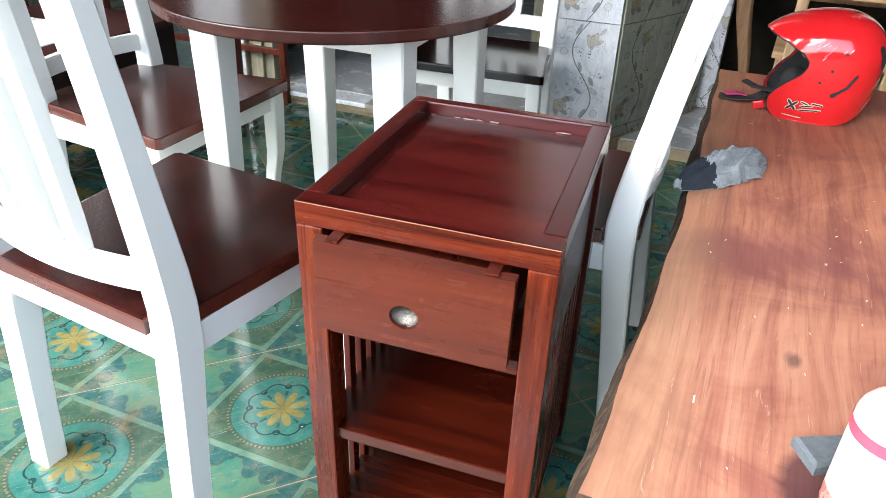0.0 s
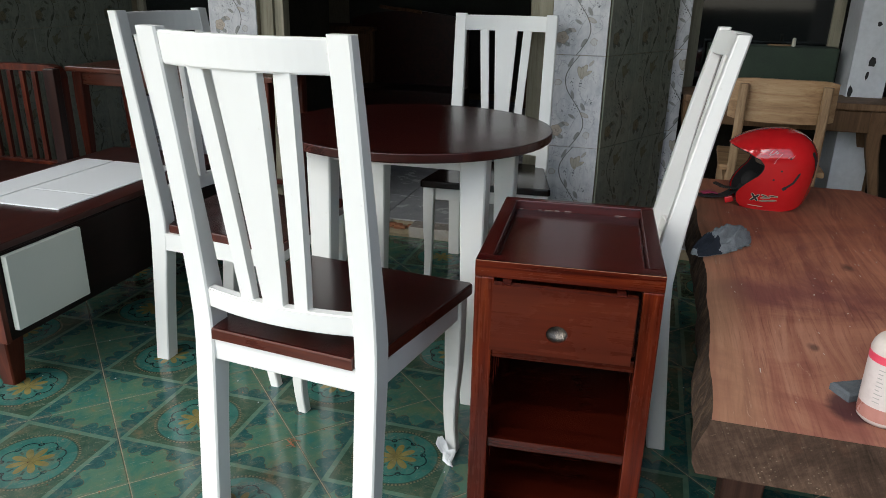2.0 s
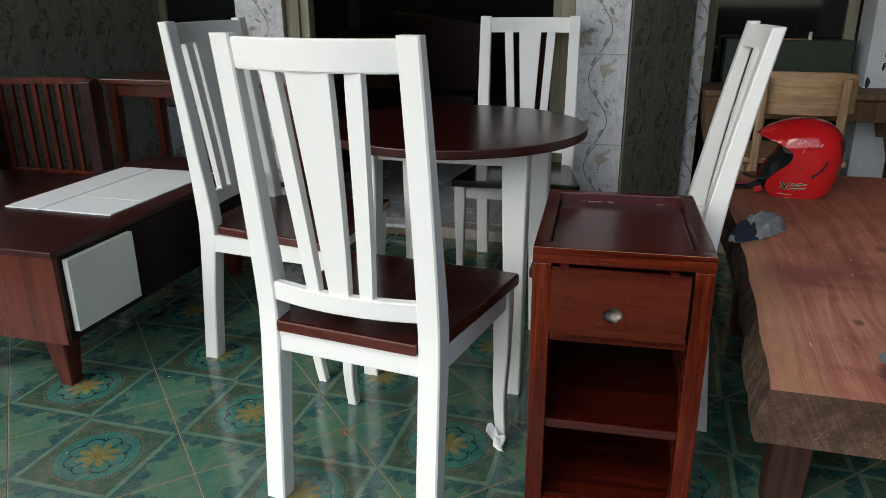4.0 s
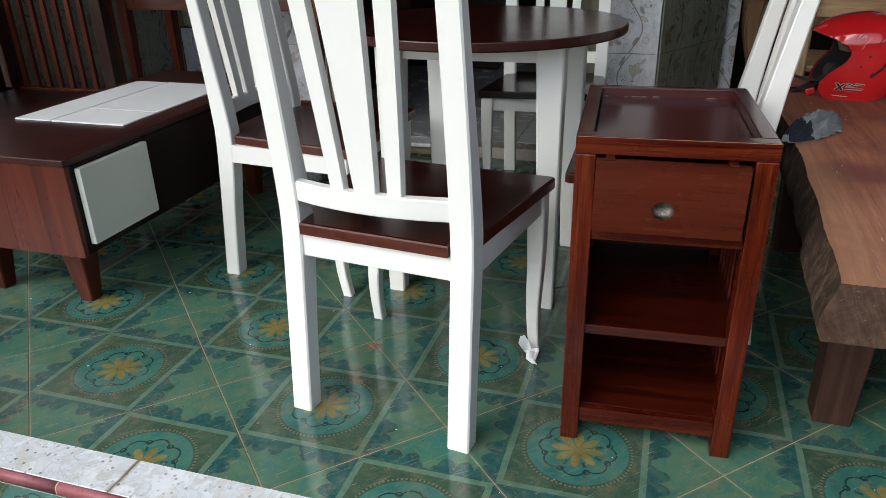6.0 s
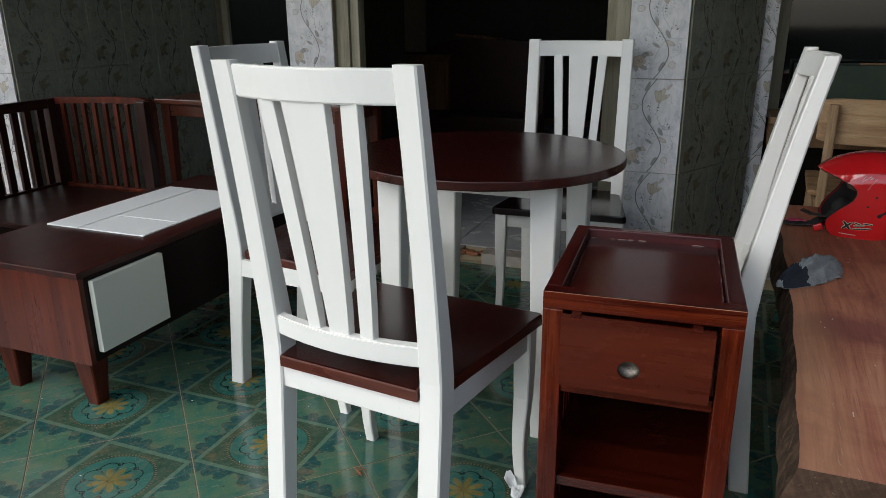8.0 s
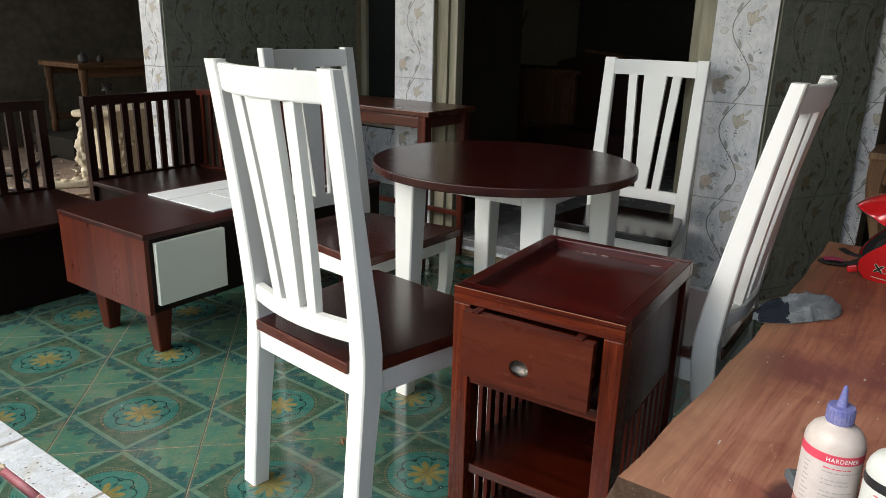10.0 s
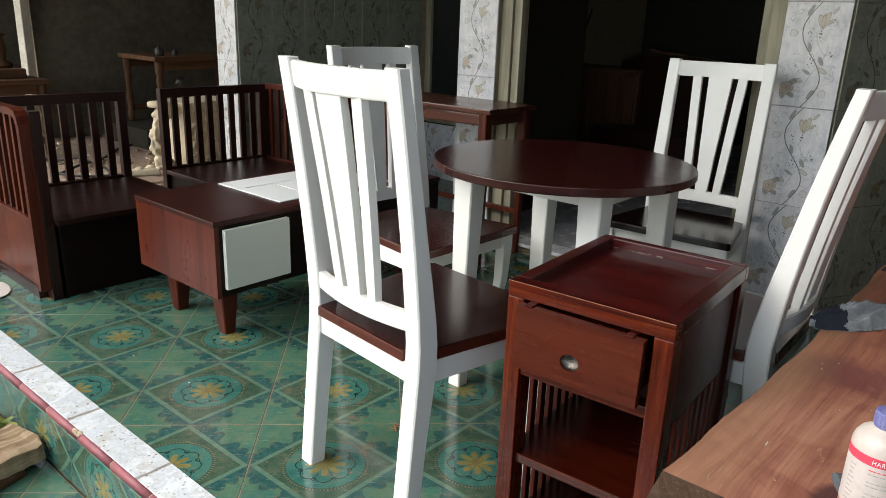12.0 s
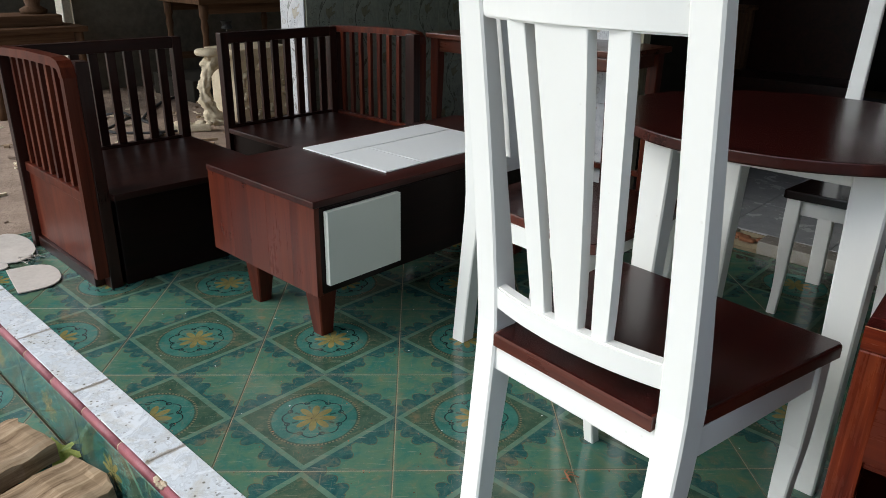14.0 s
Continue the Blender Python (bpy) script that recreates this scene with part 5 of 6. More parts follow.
    def spot(x, z, side, lift=0.0012):
        dx, dz = x - PX, z - PZ
        p = at(math.degrees(math.atan2(dz, dx)), math.hypot(dx, dz), side)
        return p + Vector((lift * dx * 4, side * lift, lift * dz * 4))

    def band(name, material, pts, side, width, label="", lift=0.0012):
        """A strip over the shell along points of the side outline."""
        bm = bmesh.new()
        fine = []
        for (x0, z0), (x1, z1) in zip(pts, pts[1:]):
            fine += [(x0 + (x1 - x0) * k / 6, z0 + (z1 - z0) * k / 6) for k in range(6)]
        fine.append(pts[-1])
        rows = []
        for i, (x, z) in enumerate(fine):
            a, c = fine[max(i - 1, 0)], fine[min(i + 1, len(fine) - 1)]
            d = Vector((c[0] - a[0], c[1] - a[1])).normalized()
            w = width * (0.45 if i in (0, len(fine) - 1) else 1.0)
            rows.append([bm.verts.new(spot(x - d.y * w * s, z + d.x * w * s, side, lift)) for s in (-1, 0, 1)])
        for a, c in zip(rows, rows[1:]):
            for j in (0, 1):
                bm.faces.new((a[j], a[j + 1], c[j + 1], c[j]))
        part(name, bm, material, h, label, True)
    for side in (-1, 1):
        band("vent", BLACK, [(0.030, -0.022), (0.052, -0.004), (0.070, 0.032)], side, 0.0042, "dark slotted side vent")
        band("vent", BLACK, [(0.108, 0.100), (0.122, 0.075), (0.128, 0.045)], side, 0.006, "dark slotted rear vent")
        band("vent", BLACK, [(0.020, -0.030), (0.032, -0.020)], side, 0.0062)
        for x, z in ((0.030, 0.080), (0.007, 0.036), (-0.014, 0.004)):
            band("rivet", DARKMETAL, [(x - 0.0035, z), (x + 0.0035, z)], side, 0.0032, "small metal rivet", 0.002)
        # decal: dark angular strokes with a pale outline
        for k, (xa, za, xb, zb) in enumerate(((-0.074, -0.052, -0.050, -0.080), (-0.074, -0.080, -0.048, -0.054), (-0.044, -0.054, -0.022, -0.060), (-0.044, -0.066, -0.010, -0.062), (-0.018, -0.055, 0.012, -0.058), (-0.046, -0.078, 0.010, -0.072))):
            band("decal", LOGO, [(xa, za), (xb, zb)], side, 0.0050 if k < 2 else 0.0036, "pale angular decal", 0.0010)
            band("decal", BLACK, [(xa + 0.001, za), (xb - 0.001, zb)], side, 0.0030 if k < 2 else 0.0016, "dark angular decal stroke", 0.0018)
        band("decal", LOGO, [(-0.078, -0.098), (-0.030, -0.100)], side, 0.0015, "pale decal line", 0.0012)
    rr = random.Random(14)
    for k in range(9):
        x, z = rr.uniform(-0.05, 0.03), rr.uniform(0.055, 0.105)
        l = rr.uniform(0.008, 0.026)
        band("scuff", PALE_STREAK, [(x, z), (x + l * 0.7, z + l * rr.uniform(0.5, 0.9))], -1, rr.uniform(0.0005, 0.0016), "thin pale mark on the shell", 0.0010)
    for ch in h.children:
        ch.data.transform(Matrix.Scale(0.84, 4))
    return tagged(h, "glossy red open-face motorcycle helmet with pale streaks on the slab", "helmet")


def strap_mesh(pts, w):
    """A flat webbing strap along points."""
    rings = []
    for i, p in enumerate(pts):
        p = Vector(p)
        d = (Vector(pts[min(i + 1, len(pts) - 1)]) - Vector(pts[max(i - 1, 0)])).normalized()
        side = d.cross(Vector((0, 0, 1))).normalized()
        rings.append([p + side * w + Vector((0, 0, 0.0015)), p - side * w + Vector((0, 0, 0.0035)), p - side * w, p + side * w - Vector((0, 0, 0.002))])
    return loft(rings)


helmet(pose(1.742, 1.18, 0.5975, 0, 0, 5))


def crumpled(name, materials, p0, p1, half, tall, seed, label, category, split=0.0, base=0.5012):
    """A crumpled cloth bundle from p0 to p1: a sheet heaped in sharp folds, with a ragged outline."""
    rr = random.Random(seed)
    a, e = Vector((*p0, 0)), Vector((*p1, 0))
    u = (e - a)
    side = Vector((-u.y, u.x, 0)).normalized()
    bm = bmesh.new()
    n, k = 56, 36
    grid = []
    for i in range(n + 1):
        s = i / n
        body = math.sin(math.pi * min(max(0.04 + 0.93 * s, 0), 1)) ** 0.55
        row = []
        for j in range(k + 1):
            t = -1 + 2 * j / k
            q = Vector((s * 2.6, t * 2.4, seed * 1.7))
            ridge = 1 - abs(noise.noise(q) * 2.0)
            ridge2 = 1 - abs(noise.noise(q * 2.3 + Vector((4, 2, 1))) * 2.0)
            rag = 1 + 0.20 * noise.noise(Vector((s * 7, t * 0.6, seed))) + 0.07 * noise.noise(Vector((s * 24, t, seed)))
            w = half * body * rag
            z = tall * body * max(0.0, 1 - abs(t) ** 2.4) * (0.38 + 0.45 * ridge + 0.24 * ridge2)
            shift_s = 0.05 * noise.noise(Vector((t * 1.6, s * 2, seed + 9))) + 0.025 * noise.noise(Vector((t * 6, s, seed)))
            p = a + u * (s + shift_s) + side * (t * w)
            row.append(bm.verts.new((p.x, p.y, base + 0.0008 + max(0.0, z))))
        grid.append(row)
    for i in range(n):
        for j in range(k):
            f = bm.faces.new((grid[i][j], grid[i + 1][j], grid[i + 1][j + 1], grid[i][j + 1]))
            f.material_index = 1 if i / n + 0.06 * noise.noise(Vector((j * 0.3, 0, seed))) < split else 0
    rim = [r[0] for r in grid] + grid[-1][1:] + [r[k] for r in grid[:-1]][::-1] + grid[0][1:k][::-1]
    low = [bm.verts.new((v.co.x, v.co.y, base)) for v in rim]
    for i in range(len(rim)):
        j = (i + 1) % len(rim)
        bm.faces.new((rim[i], rim[j], low[j], low[i]))
    for q in range(9):
        p = a + u * rr.uniform(0.35, 0.98) + side * half * rr.choice((-0.9, 0.9))
        l, ang = rr.uniform(0.006, 0.014), rr.uniform(0, 6.28)
        bm.faces.new([bm.verts.new((p.x + l * math.cos(ang + c) * rr.uniform(0.5, 1.2), p.y + l * math.sin(ang + c), base + 0.002 + 0.004 * rr.random())) for c in (0, 1.7, 3.0, 4.6)])
    return tagged(part(name, bm, materials, None, "", True), label, category)


crumpled("rag", [RAG, RAG_DARK], (1.512, 0.622), (1.655, 0.800), 0.037, 0.058, 3, "crumpled grey-blue cleaning rag with navy end on the slab", "rag", 0.27)
crumpled("black_cloth", [CLOTH_BLACK], (1.88, -0.03), (2.00, 0.15), 0.085, 0.050, 9, "crumpled black cloth on the slab table", "cloth")


def bend(me, radius):
    for v in me.vertices:
        a = v.co.x / radius
        r = radius + v.co.z
        v.co = Vector((r * math.sin(a), -r * math.cos(a), v.co.y))


def lettering(text, size, radius, material, parent, height):
    cu = bpy.data.curves.new("lettering", "FONT")
    cu.body, cu.size, cu.align_x, cu.extrude, cu.space_character = text, size, "CENTER", 0.0002, 1.15
    tmp = new("lettering_source", cu)
    me = bpy.data.meshes.new_from_object(tmp.evaluated_get(bpy.context.evaluated_depsgraph_get()))
    bpy.data.objects.remove(tmp)
    bend(me, radius)
    me.materials.clear()
    me.materials.append(material)
    ob = new("lettering", me)
    ob.location = (0, 0, height)
    ob.parent = parent
    return ob


def bar(parent, material, x0, x1, z, h, radius, name="print_line"):
    n = max(2, int((x1 - x0) / 0.006))
    bm = bmesh.new()
    rows = []
    for i in range(n + 1):
        a = (x0 + (x1 - x0) * i / n) / radius
        rows.append([bm.verts.new((radius * math.sin(a), -radius * math.cos(a), zz)) for zz in (z, z + h)])
    for a, c in zip(rows, rows[1:]):
        bm.faces.new((a[0], c[0], c[1], a[1]))
    return part(name, bm, material, parent)


def bottle(m, kind):
    b = empty("glue_bottle", m)
    R = 0.0365
    prof = [(0.001, 0.0), (R - 0.006, 0.0), (R - 0.001, 0.004), (R, 0.010), (R, 0.100), (R - 0.002, 0.107), (R - 0.007, 0.114), (R - 0.014, 0.1185), (0.0165, 0.1205), (0.0150, 0.122), (0.0150, 0.126)]
    hard = kind == "HARDENER"
    part("body", lathe(prof, 40), PLASTIC if hard else PLASTIC_W, b, "milky plastic bottle body", True)
    if hard:
        part("liquid", lathe([(R + 0.0003, 0.008), (R + 0.0003, 0.026)], 40, None, False), RESIDUE, b, "pinkish liquid showing through", True)
    part("label", lathe([(R + 0.0004, 0.026 if hard else 0.010), (R + 0.0004, 0.086)], 40, None, False), PAPER if hard else PLASTIC_W, b, "pale printed label", True)
    part("label_band", lathe([(R + 0.0007, 0.086), (R + 0.0007, 0.0965)], 40, None, False), LABEL_RED if hard else LABEL_BLACK, b, "red label band" if hard else "black label band", True)
    lettering(kind, 0.0072 if hard else 0.0080, R + 0.0012, INK_LIGHT, b, 0.0886)
    rr = random.Random(len(kind))
    z = 0.080
    row = 0
    while z > (0.030 if hard else 0.012):
        x = -0.022 if hard else -0.032
        stop = rr.uniform(0.006, 0.028) if hard else rr.uniform(0.020, 0.031)
        while x < stop and (not hard or row % 3 != 2):
            w = rr.uniform(0.003, 0.009)
            bar(b, (LABEL_RED if row == 0 else INK_SOFT if hard else INK), x, min(x + w, 0.034), z, 0.0013, R + 0.0009)
            x += w + 0.0014
        z -= 0.0036 if not hard else 0.0048
        row += 1
    if hard:
        for k in range(9):
            bar(b, INK_SOFT, -0.048, -0.048 + rr.uniform(0.006, 0.013), 0.078 - 0.0055 * k, 0.0013, R + 0.0009)
    cap = lathe([(0.0, 0.1225), (0.0158, 0.1225), (0.0165, 0.124), (0.0165, 0.139), (0.0158, 0.141), (0.0070, 0.1415), (0.0060, 0.144), (0.0032, 0.160), (0.0028, 0.162), (0.0, 0.1625)], 28)
    cp = part("cap", cap, CAP_DUST if hard else CAP, b, "blue plastic nozzle cap", False)
    part("nozzle_tip", lathe([(0.0, 0.162), (0.0026, 0.1622), (0.0020, 0.1645), (0.0, 0.165)], 16), CAP_DUST, cp, "dusty worn nozzle tip")
    for k in range(22):
        a = 2 * math.pi * k / 22
        part("grip_rib", shift(box(-0.0007, 0.0007, 0.0163, 0.0171, 0.125, 0.138, 0), Matrix.Rotation(a, 4, "Z")), CAP_DUST if hard else CAP, cp)
    for ob in list(b.children) + list(cp.children):
        ob.data.transform(Matrix.Diagonal((0.99, 0.99, 1.19, 1)))
        ob.location.z *= 1.19
    return tagged(b, "dusty plastic hardener bottle with blue cap and red band" if hard else "white plastic resin bottle with blue cap and black band", "bottle", "glue bottles on the slab")


bottle(pose(1.758, -0.055, 0.5005, 0, 0, 26), "HARDENER")
bottle(pose(1.834, -0.090, 0.5005, 0, 0, 14), "RESIN")
pad = poly_prism([(-0.045, -0.02), (0.03, -0.028), (0.042, 0.012), (-0.035, 0.03)], 0.5005, 0.515, 0.004)
tagged(part("sanding_pad", shift(pad, Matrix.Translation((1.738, 0.018, 0)) @ Matrix.Rotation(radians(40), 4, "Z") @ Matrix.Diagonal((0.85, 0.85, 1, 1))), PAD), "worn grey-blue sanding pad beside the bottles", "sanding pad")

bm = bmesh.new()
rr = random.Random(21)
for k in range(90):
    x, y = rr.uniform(1.58, 2.2), rr.uniform(-0.08, 1.3)
    w, l, a = rr.uniform(0.0006, 0.0013), rr.uniform(0.001, 0.006 if k % 12 == 0 else 0.0022), rr.uniform(0, 3.14)
    dx, dy = math.cos(a), math.sin(a)
    v = [bm.verts.new((x + s * dx * l - t * dy * w, y + s * dy * l + t * dx * w, 0.5012 + 0.0008 * s)) for s, t in ((-1, -1), (1, -1), (1, 1), (-1, 1))]
    bm.faces.new(v)
tagged(part("wood_chips", bm, CARD), "pale wood chips and sawdust scattered on the slab", "wood chips", "", "stuff")


# ---------------------------------------------------------------- desk by the narrow pillar
def desk(m):
    d = empty("writing_desk", m)
    part("top", box(-1.02, 0.0, 0.0, 0.38, 0.727, 0.750, 0.004), DESK, d, "red-brown polished desk top")
    part("apron", box(-0.96, -0.06, 0.022, 0.040, 0.670, 0.7265), DESK, d)
    part("apron", box(-0.96, -0.06, 0.34, 0.358, 0.670, 0.7265), DESK, d)
    for x in (-0.97, -0.052):
        part("side_apron", box(x - 0.009, x + 0.009, 0.045, 0.335, 0.670, 0.7265), DESK, d)
    for x in (-0.50, -0.12):
        part("drawer_front", box(x - 0.10 - 0.05, x + 0.08 - 0.02, 0.014, 0.0215, 0.677, 0.720, 0.002), DESK, d)
    for x in (-0.975, -0.048):
        for y in (0.035, 0.345):
            part("leg", loft([rrect(x, y, z, w, w, 0.004) for z, w in ((0, 0.026), (0.35, 0.036), (0.60, 0.048), (0.7265, 0.048))]), SOFA_RED, d)
    part("stretcher", box(-0.96, -0.06, 0.335, 0.355, 0.20, 0.225), SOFA_RED, d)
    return tagged(d, "red-brown wooden writing desk with tapered legs by the pillar", "desk")


desk(pose(-0.130, 1.550, 0))


# ---------------------------------------------------------------- raw wooden chair and carved table behind the slab
def raw_chair(m):
    c = empty("raw_wood_chair", m)
    rings = []
    for i in range(13):
        u = -1 + 2 * i / 12
        y = 0.035 * u * u
        e = 0.012 * u ** 6
        rings.append([(0.195 * u, y, 0.630 + e), (0.195 * u, y + 0.022, 0.630 + e), (0.195 * u, y + 0.022, 0.800 - e), (0.195 * u, y, 0.800 - e)])
    part("backrest", loft(rings), RAW, c, "pale curved backrest board")
    for s in (-1, 1):
        part("back_post", loft([rrect(s * 0.15, -0.018 + 0.05 * (1 - z / 0.78), z, 0.034, 0.03, 0.006) for z in (0, 0.3, 0.55, 0.78)]), RAW_V, c)
        part("front_leg", loft([rrect(s * 0.17, 0.40, z, 0.034, 0.034, 0.005) for z in (0, 0.42)]), RAW_V, c)
        part("side_rail", box(s * 0.16 - 0.009, s * 0.16 + 0.009, 0.035, 0.385, 0.355, 0.41), RAW, c)
    part("seat", box(-0.20, 0.20, 0.02, 0.43, 0.4205, 0.445, 0.006), RAW, c)
    return tagged(c, "unfinished pale teak chair with curved backrest", "chair")


raw_chair(pose(1.87, 1.95, 0, 0, 0, -3))


def carved_table(m):
    t = empty("carved_table", m)
    part("top", box(-0.02, 1.0, 0.0, 0.30, 0.655, 0.685, 0.006), TEAK, t)
    part("apron", box(0.03, 0.95, 0.02, 0.045, 0.56, 0.6545, 0.004), TEAK, t)
    for x in (0.045, 0.80):
        for y in (0.045, 0.255):
            rings = []
            for i in range(12):
                u = i / 11
                z = 0.654 * u
                w = 0.030 + 0.040 * u ** 2
                o = 0.030 * math.sin(u * math.pi * 1.7)
                rings.append(rrect(x + o, y, z, w, w, 0.008))
            part("cabriole_leg", loft(rings), TEAK, t, "curved carved leg")
    return tagged(t, "brown carved wooden table with curved legs by the window", "table")


carved_table(pose(1.535, 2.26, 0))
box_g = box(1.61, 2.17, 2.57, 2.72, 0.686, 0.885, 0.006)
tagged(part("green_crate", box_g, GREENERY), "plain dark green box standing on the carved table", "crate")
tagged(part("shaving_strip", shift(box(-0.06, 0.06, -0.01, 0.01, 0.0, 0.006, 0.001), Matrix.Translation((1.93, 2.63, 0.8855)) @ Matrix.Rotation(0.1, 4, "Z")), RAW), "pale wood offcut on the dark green box", "offcut")
tagged(part("candle_stub", shift(lathe([(0.0, 0), (0.009, 0), (0.008, 0.034), (0.003, 0.038), (0.0, 0.038)], 12), Matrix.Translation((1.98, 2.61, 0.8855))), POST_WHITE), "short pale candle stub on the dark green box", "candle")


# ---------------------------------------------------------------- dim room behind the doorway
def low_sideboard(m):
    c = empty("sideboard", m)
    part("body", box(0, 1.3, 0, 0.4, 0.06, 0.74), OLD, c)
    part("top", box(-0.02, 1.32, -0.02, 0.42, 0.7405, 0.77), OLD_X, c)
    for k in range(3):
        part("door", box(0.02 + 0.43 * k, 0.42 + 0.43 * k, -0.016, -0.0005, 0.09, 0.72), OLD, c)
    part("plinth", box(0.03, 1.27, 0.03, 0.38, 0.0, 0.0595), OLD, c)
    return tagged(c, "dark wooden sideboard in the dim room", "sideboard")


low_sideboard(pose(-1.95, 4.05, 0.053))
low_sideboard(pose(0.2, 5.6, 0.053))
tagged(part("wooden_box", box(-1.60, -1.38, 4.10, 4.28, 0.8235, 0.90, 0.004), RAW), "small wooden box on the dim sideboard", "box")
tagged(part("leaning_stick", tube([(-1.32, 4.2, 0.8235), (-1.24, 4.3, 1.25)], 0.008, 8), OLD), "thin stick leaning on the sideboard", "stick")


def carved_headboard(m):
    bm = bmesh.new()
    pts = [(-0.45, 0.0), (-0.45, 0.58), (-0.30, 0.62), (-0.12, 0.64), (0.0, 0.65), (0.12, 0.64), (0.30, 0.62), (0.45, 0.58), (0.45, 0.0)]
    lo = [bm.verts.new((x, 0, z)) for x, z in pts]
    hi = [bm.verts.new((x, 0.05, z)) for x, z in pts]
    bm.faces.new(lo)
    bm.faces.new(hi[::-1])
    for i in range(len(pts)):
        j = (i + 1) % len(pts)
        bm.faces.new((lo[i], hi[i], hi[j], lo[j]))
    ob = part("carved_bench", bm, SOFA)
    ob.matrix_basis = m
    part("seat", box(-0.47, 0.47, -0.36, -0.003, -0.247, 0.12, 0.01), SOFA, ob)
    part("crest", tube([(-0.22, -0.02, 0.67), (-0.10, -0.02, 0.655), (0.0, -0.02, 0.65), (0.10, -0.02, 0.635)], 0.012, 8), OLD, ob, "pale carved crest strip")
    return tagged(ob, "carved wooden bench back with pale crest in the dim room", "bench")


carved_headboard(pose(-0.38, 4.1, 0.30))


# ---------------------------------------------------------------- workshop seen past the porch
def post_far(m):
    bm = loft([rrect(0.03 * (z / 2.7), 0, z, 0.085, 0.085, 0.004) for z in (0.0, 0.9, 1.8, 2.74)])
    ob = part("timber_post", bm, POST_WHITE)
    ob.matrix_basis = m
    return tagged(ob, "pale limewashed timber post in the workshop", "post")


post_far(pose(-5.55, 1.62, -0.1, 0, 0, 20))


def work_table(m, w, label):
    t = empty("work_table", m)
    part("top", box(-0.35, 0.35, 0, w, 0.60, 0.64, 0.004), OLD_X, t)
    for x in (-0.30, 0.30):
        for y in (0.06, w - 0.06):
            prof = [(0.028, 0.0), (0.032, 0.08), (0.022, 0.12), (0.036, 0.22), (0.022, 0.34), (0.034, 0.42), (0.024, 0.47), (0.036, 0.50), (0.036, 0.5995)]
            part("turned_leg", shift(lathe(prof, 14), Matrix.Translation((x, y, 0))), OLD, t, "", True)
    for x in (-0.30, 0.30):
        part("rail", box(x - 0.012, x + 0.012, 0.09, w - 0.09, 0.10, 0.16), OLD_X, t)
        part("apron", box(x - 0.012, x + 0.012, 0.097, w - 0.097, 0.52, 0.5995), OLD_X, t)
    return tagged(t, label, "table")


work_table(pose(-4.80, 2.28, 0.085), 1.10, "old brown console table with turned legs in the workshop")
tagged(part("dark_crate", box(-5.15, -4.45, 2.15, 3.35, -0.10, 0.084, 0.01), CONCRETE), "low dark crate under the workshop console", "crate")
for px, py, pz, s in ((-4.62, 2.42, 0.726, 1.0), (-4.66, 2.60, 0.726, 0.7)):
    tl = part("oil_tin", shift(lathe([(0.0, 0), (0.04, 0), (0.042, 0.01), (0.042, 0.06), (0.015, 0.075), (0.012, 0.10), (0.0, 0.10)], 16), Matrix.Translation((px, py, pz)) @ Matrix.Diagonal((s, s, s, 1))), DARKMETAL, None, "", True)
    tagged(tl, "small dark metal tin on the workshop console", "tin", "workshop tins")
hang = empty("hanging_hook", pose(-4.46, 2.52, 0.40))
part("pulley", shift(lathe([(0.0, -0.03), (0.05, -0.03), (0.035, 0.0), (0.05, 0.03), (0.0, 0.03)], 16), Matrix.Translation((0, 0, 0.12))), DARKMETAL, hang)
part("cord", tube([(0, 0, 0.09), (0.01, -0.02, 0.0), (0.0, -0.09, -0.08)], 0.006), DARKMETAL, hang)
tagged(hang, "dark metal pulley and cord hanging on the console", "pulley")
work_table(pose(-5.05, 0.72, -0.1), 0.75, "old brown turned-leg table at the workshop side")
tagged(part("timber_beam", box(-5.25, -4.85, 0.80, 1.35, 0.541, 0.62, 0.01), OLD_X), "thick brown timber beam on an old table", "timber")
tagged(part("turned_newel", shift(lathe([(0.0, 0), (0.09, 0), (0.10, 0.03), (0.05, 0.06), (0.07, 0.16), (0.045, 0.24), (0.08, 0.27), (0.0, 0.28)], 20), Matrix.Translation((-5.05, 1.22, 0.6205))), OLD, None, "", True), "dark turned wooden stand on a timber beam", "stand")


def carved_pedestal(m):
    """An S-shaped carved support with a round top plate, one mesh."""
    bm = bmesh.new()
    n = 30
    rings = []
    for i in range(64):
        z = 0.50 * i / 63
        u = i / 63
        r = 0.052 + 0.018 * math.sin(u * 7.0 + 0.6) + 0.006 * math.sin(u * 24) - 0.018 * math.exp(-((u - 0.28) / 0.1) ** 2)
        cy = 0.060 * math.sin(u * 4.6 + 2.5)
        row = []
        for k in range(n):
            a = 2 * math.pi * k / n
            cut = 1 + 0.14 * math.sin(5 * a + u * 19) + 0.42 * noise.noise(Vector((math.cos(a) * 2.2, math.sin(a) * 2.2, u * 15))) + 0.20 * noise.noise(Vector((math.cos(a) * 5, math.sin(a) * 5, u * 36)))
            row.append((r * cut * math.cos(a), cy + r * cut * math.sin(a), z))
        rings.append(row)
    loft(rings, bm)
    lathe([(0.0, 0.498), (0.085, 0.498), (0.095, 0.508), (0.095, 0.53), (0.085, 0.54), (0.0, 0.54)], 24, bm)
    ob = part("carved_pedestal", bm, CREAM, None, "", True)
    ob.matrix_basis = m
    return tagged(ob, "cream carved wooden pedestal standing on the earth floor", "pedestal")


carved_pedestal(pose(-3.60, 1.84, -0.1))


